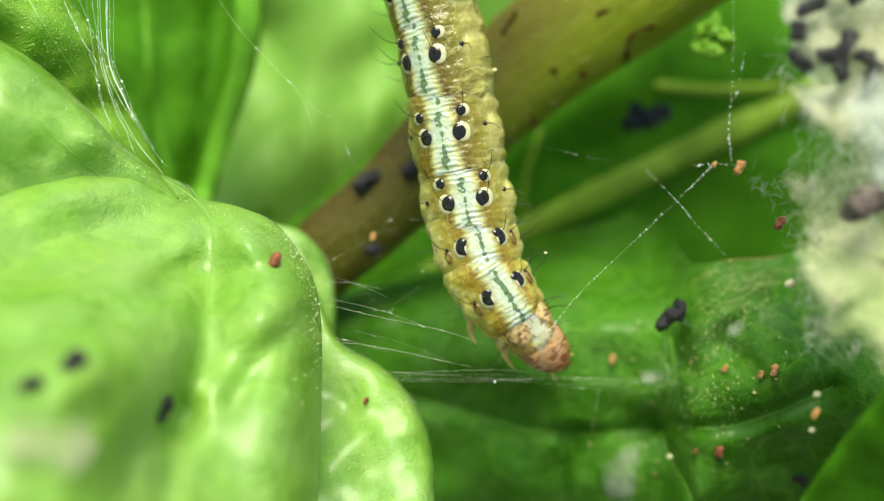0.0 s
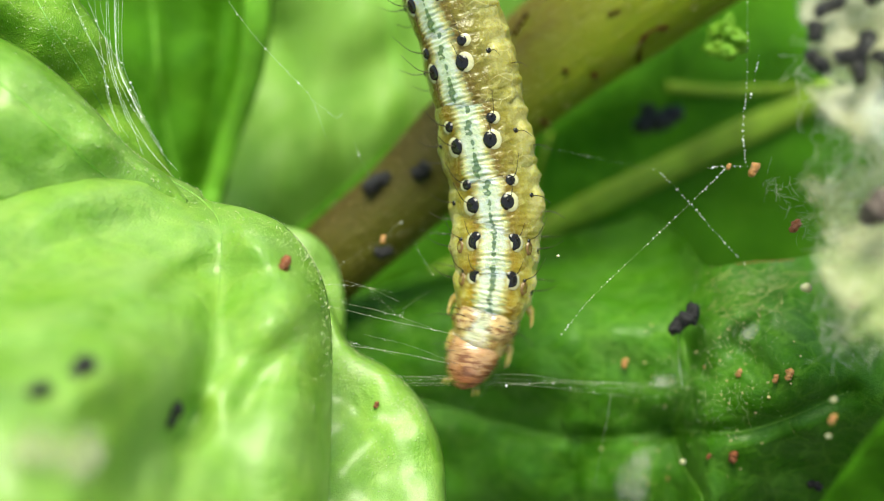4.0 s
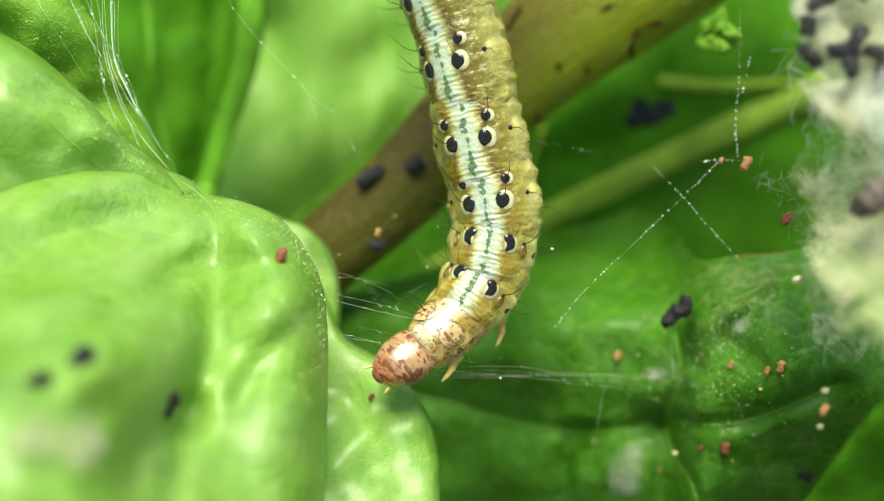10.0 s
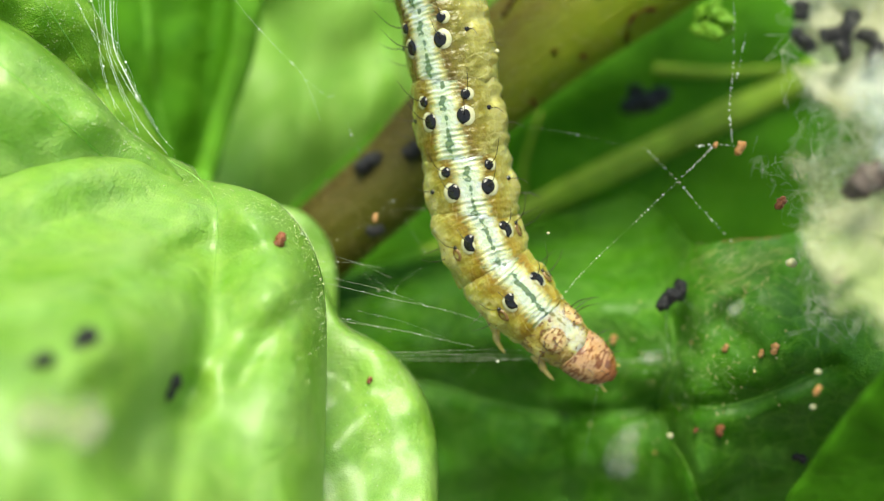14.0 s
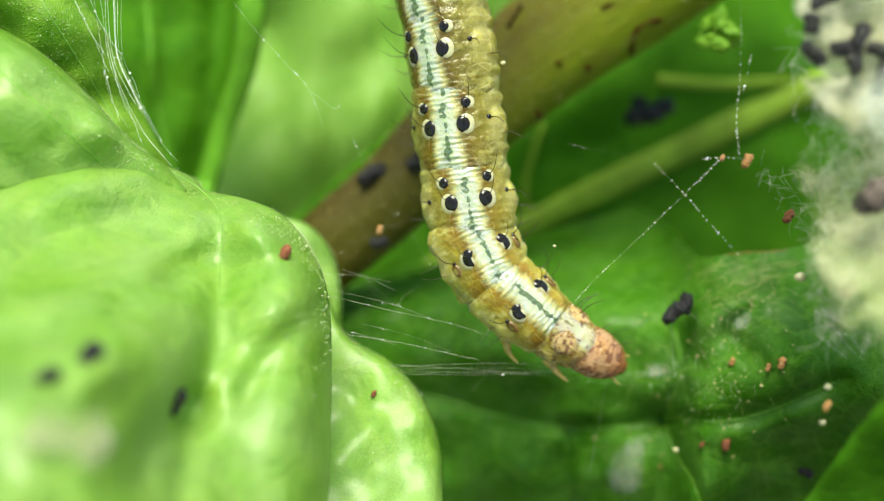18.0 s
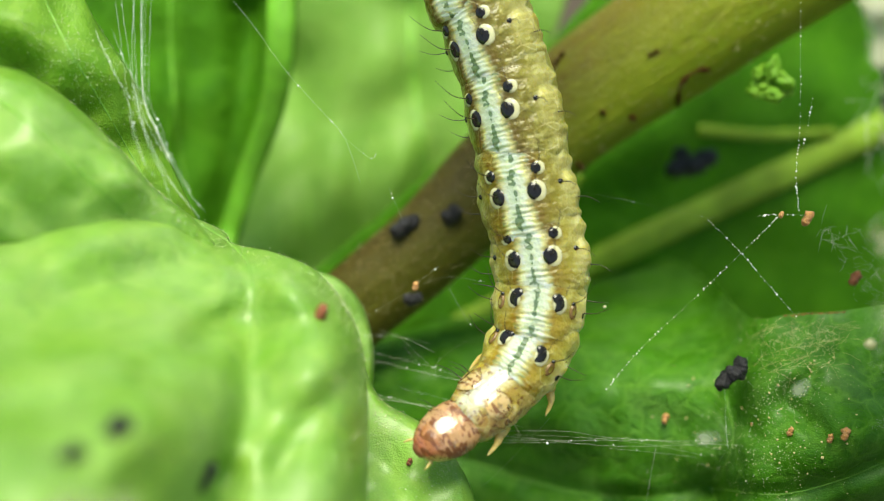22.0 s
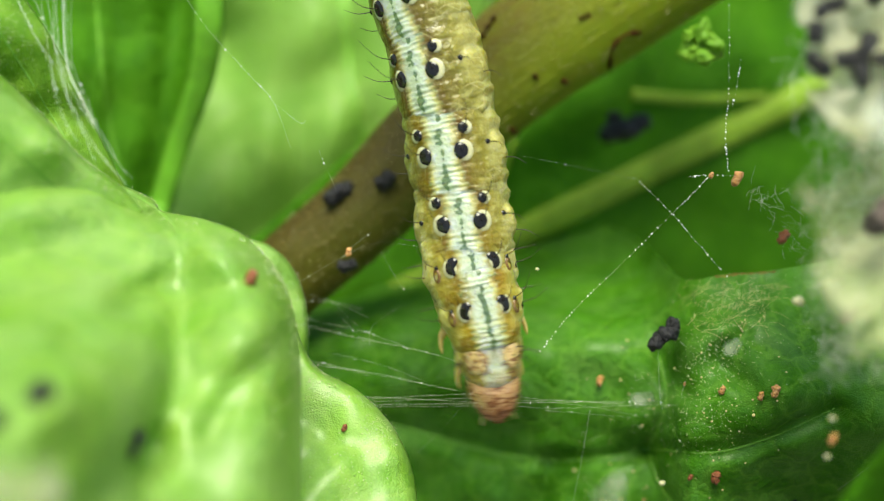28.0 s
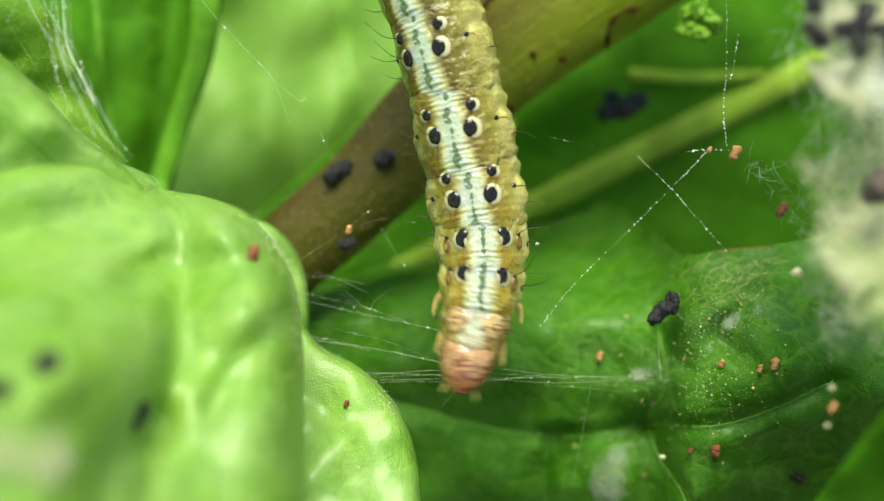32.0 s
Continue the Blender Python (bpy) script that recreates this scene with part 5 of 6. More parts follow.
def cap(radius, long, degrees, y, wide, tall, material_lift=0.012, hole=0.0, bite=0.0, turn=0.0):
    """A thin domed plate that follows the skin; hole leaves a ring, bite dents it to a kidney."""
    verts, faces = [], []
    sides, rings = 18, 4
    for k in range(rings + 1):
        f = hole + (1 - hole) * k / rings
        for j in range(sides):
            b = 2 * math.pi * j / sides
            dent = 1 - bite * math.exp(-((b - math.pi) / 0.7) ** 2)
            x0, y0 = math.cos(b) * f * wide * dent, math.sin(b) * f * tall
            x1, y1 = x0 * math.cos(turn) - y0 * math.sin(turn), x0 * math.sin(turn) + y0 * math.cos(turn)
            lift = material_lift * (1 - f ** 4) + 0.012 * (1.0 if k < rings else -1.5)
            p, _ = on_ring(radius, long, degrees + math.degrees(x1 / radius), y + y1, lift + 0.02)
            verts.append(p)
    for k in range(rings):
        faces += [(k * sides + j, k * sides + (j + 1) % sides, (k + 1) * sides + (j + 1) % sides, (k + 1) * sides + j) for j in range(sides)]
    if not hole:
        faces.append(tuple(range(sides))[::-1])
    return np.array([tuple(v) for v in verts]), faces


def bristle(radius, long, degrees, y, reach, lean):
    p, out = on_ring(radius, long, degrees, y)
    mid = p + out * reach * 0.5 + Vector((0, lean * 0.25, 0))
    tip = p + out * reach * 0.9 + Vector((0, lean, 0.1 * reach))
    return tube(spline([p - out * 0.03, mid, tip], 7), np.linspace(0.014, 0.004, 7), 5)


def segment(name, label):
    radius, long = SIZES[name]
    verts, faces = body_ring(name, radius, long, len(name) + radius * 7, 0.0 if name == "neck" else 0.006)
    ob = new("body_segment", mesh_of("body_segment", verts * MM, faces, SKINS.get(name, SKIN)))
    ob.parent = caterpillar
    ORIGIN[ob.name] = np.zeros(3)
    return tagged(ob, label), radius, long


def abdominal(name, label="cream ring of the body with paired black spots"):
    ob, r, l = segment(name, label)
    for side in (-1, 1):
        for deg, y, w, h in ((23, -0.02, 0.17, 0.20), (29, 0.46, 0.125, 0.13)):
            part("ivory_patch", cap(r, l, side * (deg + 3.4), y, w * 1.16, h * 1.16, 0.002), WHITE_RING, ob, "ivory patch round a spot")
            part("spot", cap(r, l, side * deg, y, w, h, 0.02), SPOT, ob, "glossy black oval spot")
            part("bristle", bristle(r, l, side * deg, y, 0.75, 0.5), BRISTLE, ob)
        for deg, y, w in ((58, 0.10, 0.065), (84, -0.25, 0.05)):
            part("spot", cap(r, l, side * deg, y, w, w, 0.02), SPOT, ob, "tiny black dot")
            part("bristle", bristle(r, l, side * deg, y, 0.62, -0.25 * side), BRISTLE, ob)
    return ob


def leg(side, r, y, out=0.72):
    """A jointed front leg: a stout base, a narrower shin and a claw."""
    base = Vector((side * r * 0.76, y, -r * 0.52))
    line = spline([base, base + Vector((side * out * 0.30, -0.20, -0.02)), base + Vector((side * out * 0.60, -0.40, -0.04)), base + Vector((side * out * 0.70, -0.72, -0.08))], 18)
    return tube(line, np.interp(np.linspace(0, 1, 18), [0, 0.28, 0.34, 0.60, 0.66, 0.88, 1], [0.17, 0.13, 0.10, 0.085, 0.062, 0.045, 0.010]), 10)


def thoracic(name, label="cream front ring of the body with kidney-shaped black spots"):
    ob, r, l = segment(name, label)
    for side in (-1, 1):
        part("spot", cap(r, l, side * 27, 0.0, 0.18, 0.215, 0.02, 0.0, 0.6, 0.35 * side + (0.0 if side > 0 else math.pi)), SPOT, ob, "glossy black kidney spot")
        part("ring_mark", cap(r, l, side * 52, -0.12, 0.10, 0.17, 0.01, 0.5), RING, ob, "brown ring mark")
        part("ivory_patch", cap(r, l, side * 31, -0.02, 0.17, 0.21, 0.002), WHITE_RING, ob, "ivory patch round a spot")
        part("ring_mark", cap(r, l, side * 78, 0.14, 0.10, 0.15, 0.008, 0.78), RING, ob, "thin brown ring mark")
        part("spot", cap(r, l, side * 50, 0.05, 0.05, 0.05, 0.03), SPOT, ob)
        part("spot", cap(r, l, side * 76, -0.15, 0.08, 0.10, 0.02), SPOT, ob)
        for deg, y, reach, lean in ((28, 0.05, 0.5, 0.35), (50, 0.05, 0.6, 0.5), (76, -0.1, 0.7, 0.2), (82, 0.2, 0.6, 0.0)):
            part("bristle", bristle(r, l, side * deg, y, reach, lean), BRISTLE, ob)
        part("leg", leg(side, r, -0.15, 0.45 if name == "second" else 0.12), AMBER, ob, "clear amber pointed leg")
    return ob


def neck_ring():
    ob, r, l = segment("neck", "pale ring behind the head with amber shields")
    for side in (-1, 1):
        part("shield", cap(r, l, side * 38, -0.10, 0.33, 0.30, 0.004, 0.0, 0.15), NECK_SHELL, ob, "amber shield with brown marks")
        part("shield_edge", cap(r, l, side * 40, -0.06, 0.31, 0.27, 0.010, 0.95, 0.25), RING, ob, "thin brown outline of the shield")
        part("ring_mark", cap(r, l, side * 78, -0.10, 0.11, 0.11, 0.01, 0.66), RING, ob, "brown ring mark")
        for deg, y in ((18, -0.20), (27, 0.04), (50, -0.10), (84, 0.08)):
            part("spot", cap(r, l, side * deg, y, 0.026, 0.026, 0.03), RING, ob)
        for deg, y, reach in ((34, -0.1, 0.7), (48, 0.05, 0.6), (70, -0.1, 0.7)):
            part("bristle", bristle(r, l, side * deg, y, reach, -0.25), BRISTLE, ob)
        part("leg", leg(side, r, -0.1, 0.28), AMBER, ob, "clear amber pointed leg")
    return ob


def head_capsule():
    radius, long = SIZES["head"]
    verts, faces = [], []
    rows, sides = 30, 32
    for i in range(rows):
        s = i / (rows - 1)
        y = 0.74 - s * 1.50
        grow = max(0.0, 1 - abs(2 * s - 0.9) ** 3.0 * (0.72 if s > 0.45 else 0.8)) ** 0.5
        r = radius * max(grow, 0.02) * (1 - 0.5 * max(0, s - 0.5))
        for j in range(sides):
            a = 2 * math.pi * j / sides
            groove = 1 - 0.07 * math.exp(-(((a + math.pi) % (2 * math.pi) - math.pi) / 0.16) ** 2) * (1 - s * 0.6)
            verts.append((math.sin(a) * r * groove, y, math.cos(a) * r * 0.86 * groove))
    faces = [(i * sides + j, i * sides + (j + 1) % sides, (i + 1) * sides + (j + 1) % sides, (i + 1) * sides + j) for i in range(rows - 1) for j in range(sides)]
    faces += [tuple(range(sides))[::-1], tuple(range((rows - 1) * sides, rows * sides))]
    ob = new("head", mesh_of("head", np.array(verts) * MM, faces, HEAD_SHELL))
    ob.parent = caterpillar
    ORIGIN[ob.name] = np.zeros(3)
    tagged(ob, "orange-brown mottled shiny head capsule")
    part("lip", ball((0, -0.70, 0.0), (0.20, 0.11, 0.16), 8, 14), JAW, ob, "red-brown upper lip")
    for side in (-1, 1):
        part("jaw", turned(ball((side * 0.10, -0.66, -0.08), (0.08, 0.08, 0.08), 7, 10), (side * 0.10, -0.66, -0.08), side * 20), JAW, ob, "dark red-brown jaw")
        part("eye_patch", ball((side * 0.36, -0.40, 0.10), (0.05, 0.09, 0.08), 7, 10), SPOT, ob, "dark brown eye patch")
        part("feeler", tube(spline([(side * 0.30, -0.58, -0.12), (side * 0.36, -0.72, -0.12), (side * 0.38, -0.82, -0.14)], 6), np.linspace(0.04, 0.015, 6), 6), AMBER, ob, "short pale feeler")
        for x, y, z in ((0.4, -0.1, 0.4), (0.25, -0.35, 0.42), (0.55, 0.1, 0.2)):
            part("bristle", tube(spline([(side * x, y, z), (side * x * 1.3, y - 0.1, z * 1.4), (side * x * 1.6, y - 0.25, z * 1.6)], 5), np.linspace(0.01, 0.003, 5), 4), BRISTLE, ob)
    return ob


RINGS = [("head", head_capsule()), ("neck", neck_ring()), ("second", thoracic("second")), ("third", thoracic("third"))]
RINGS += [(n, abdominal(n)) for n in ("a1", "a2", "a3", "a4", "a5")]
RINGS += [(n, segment(n, "cream ring of the hind body")[0]) for n in ("a6", "a7", "a8", "a9", "a10")]
TAIL = [(-1.15, 7.5, -1.1), (-0.7, 9.0, -1.1), (0.25, 10.2, -1.15), (1.4, 11.1, -1.2), (2.4, 11.7, -1.3), (3.2, 12.1, -1.4)]
ROLL = {"second": 0, "third": 0, "a1": 9, "a2": 20, "a3": 36, "a4": 40, "a5": 36, "a6": 30, "a7": 22, "a8": 15, "a9": 10, "a10": 5}

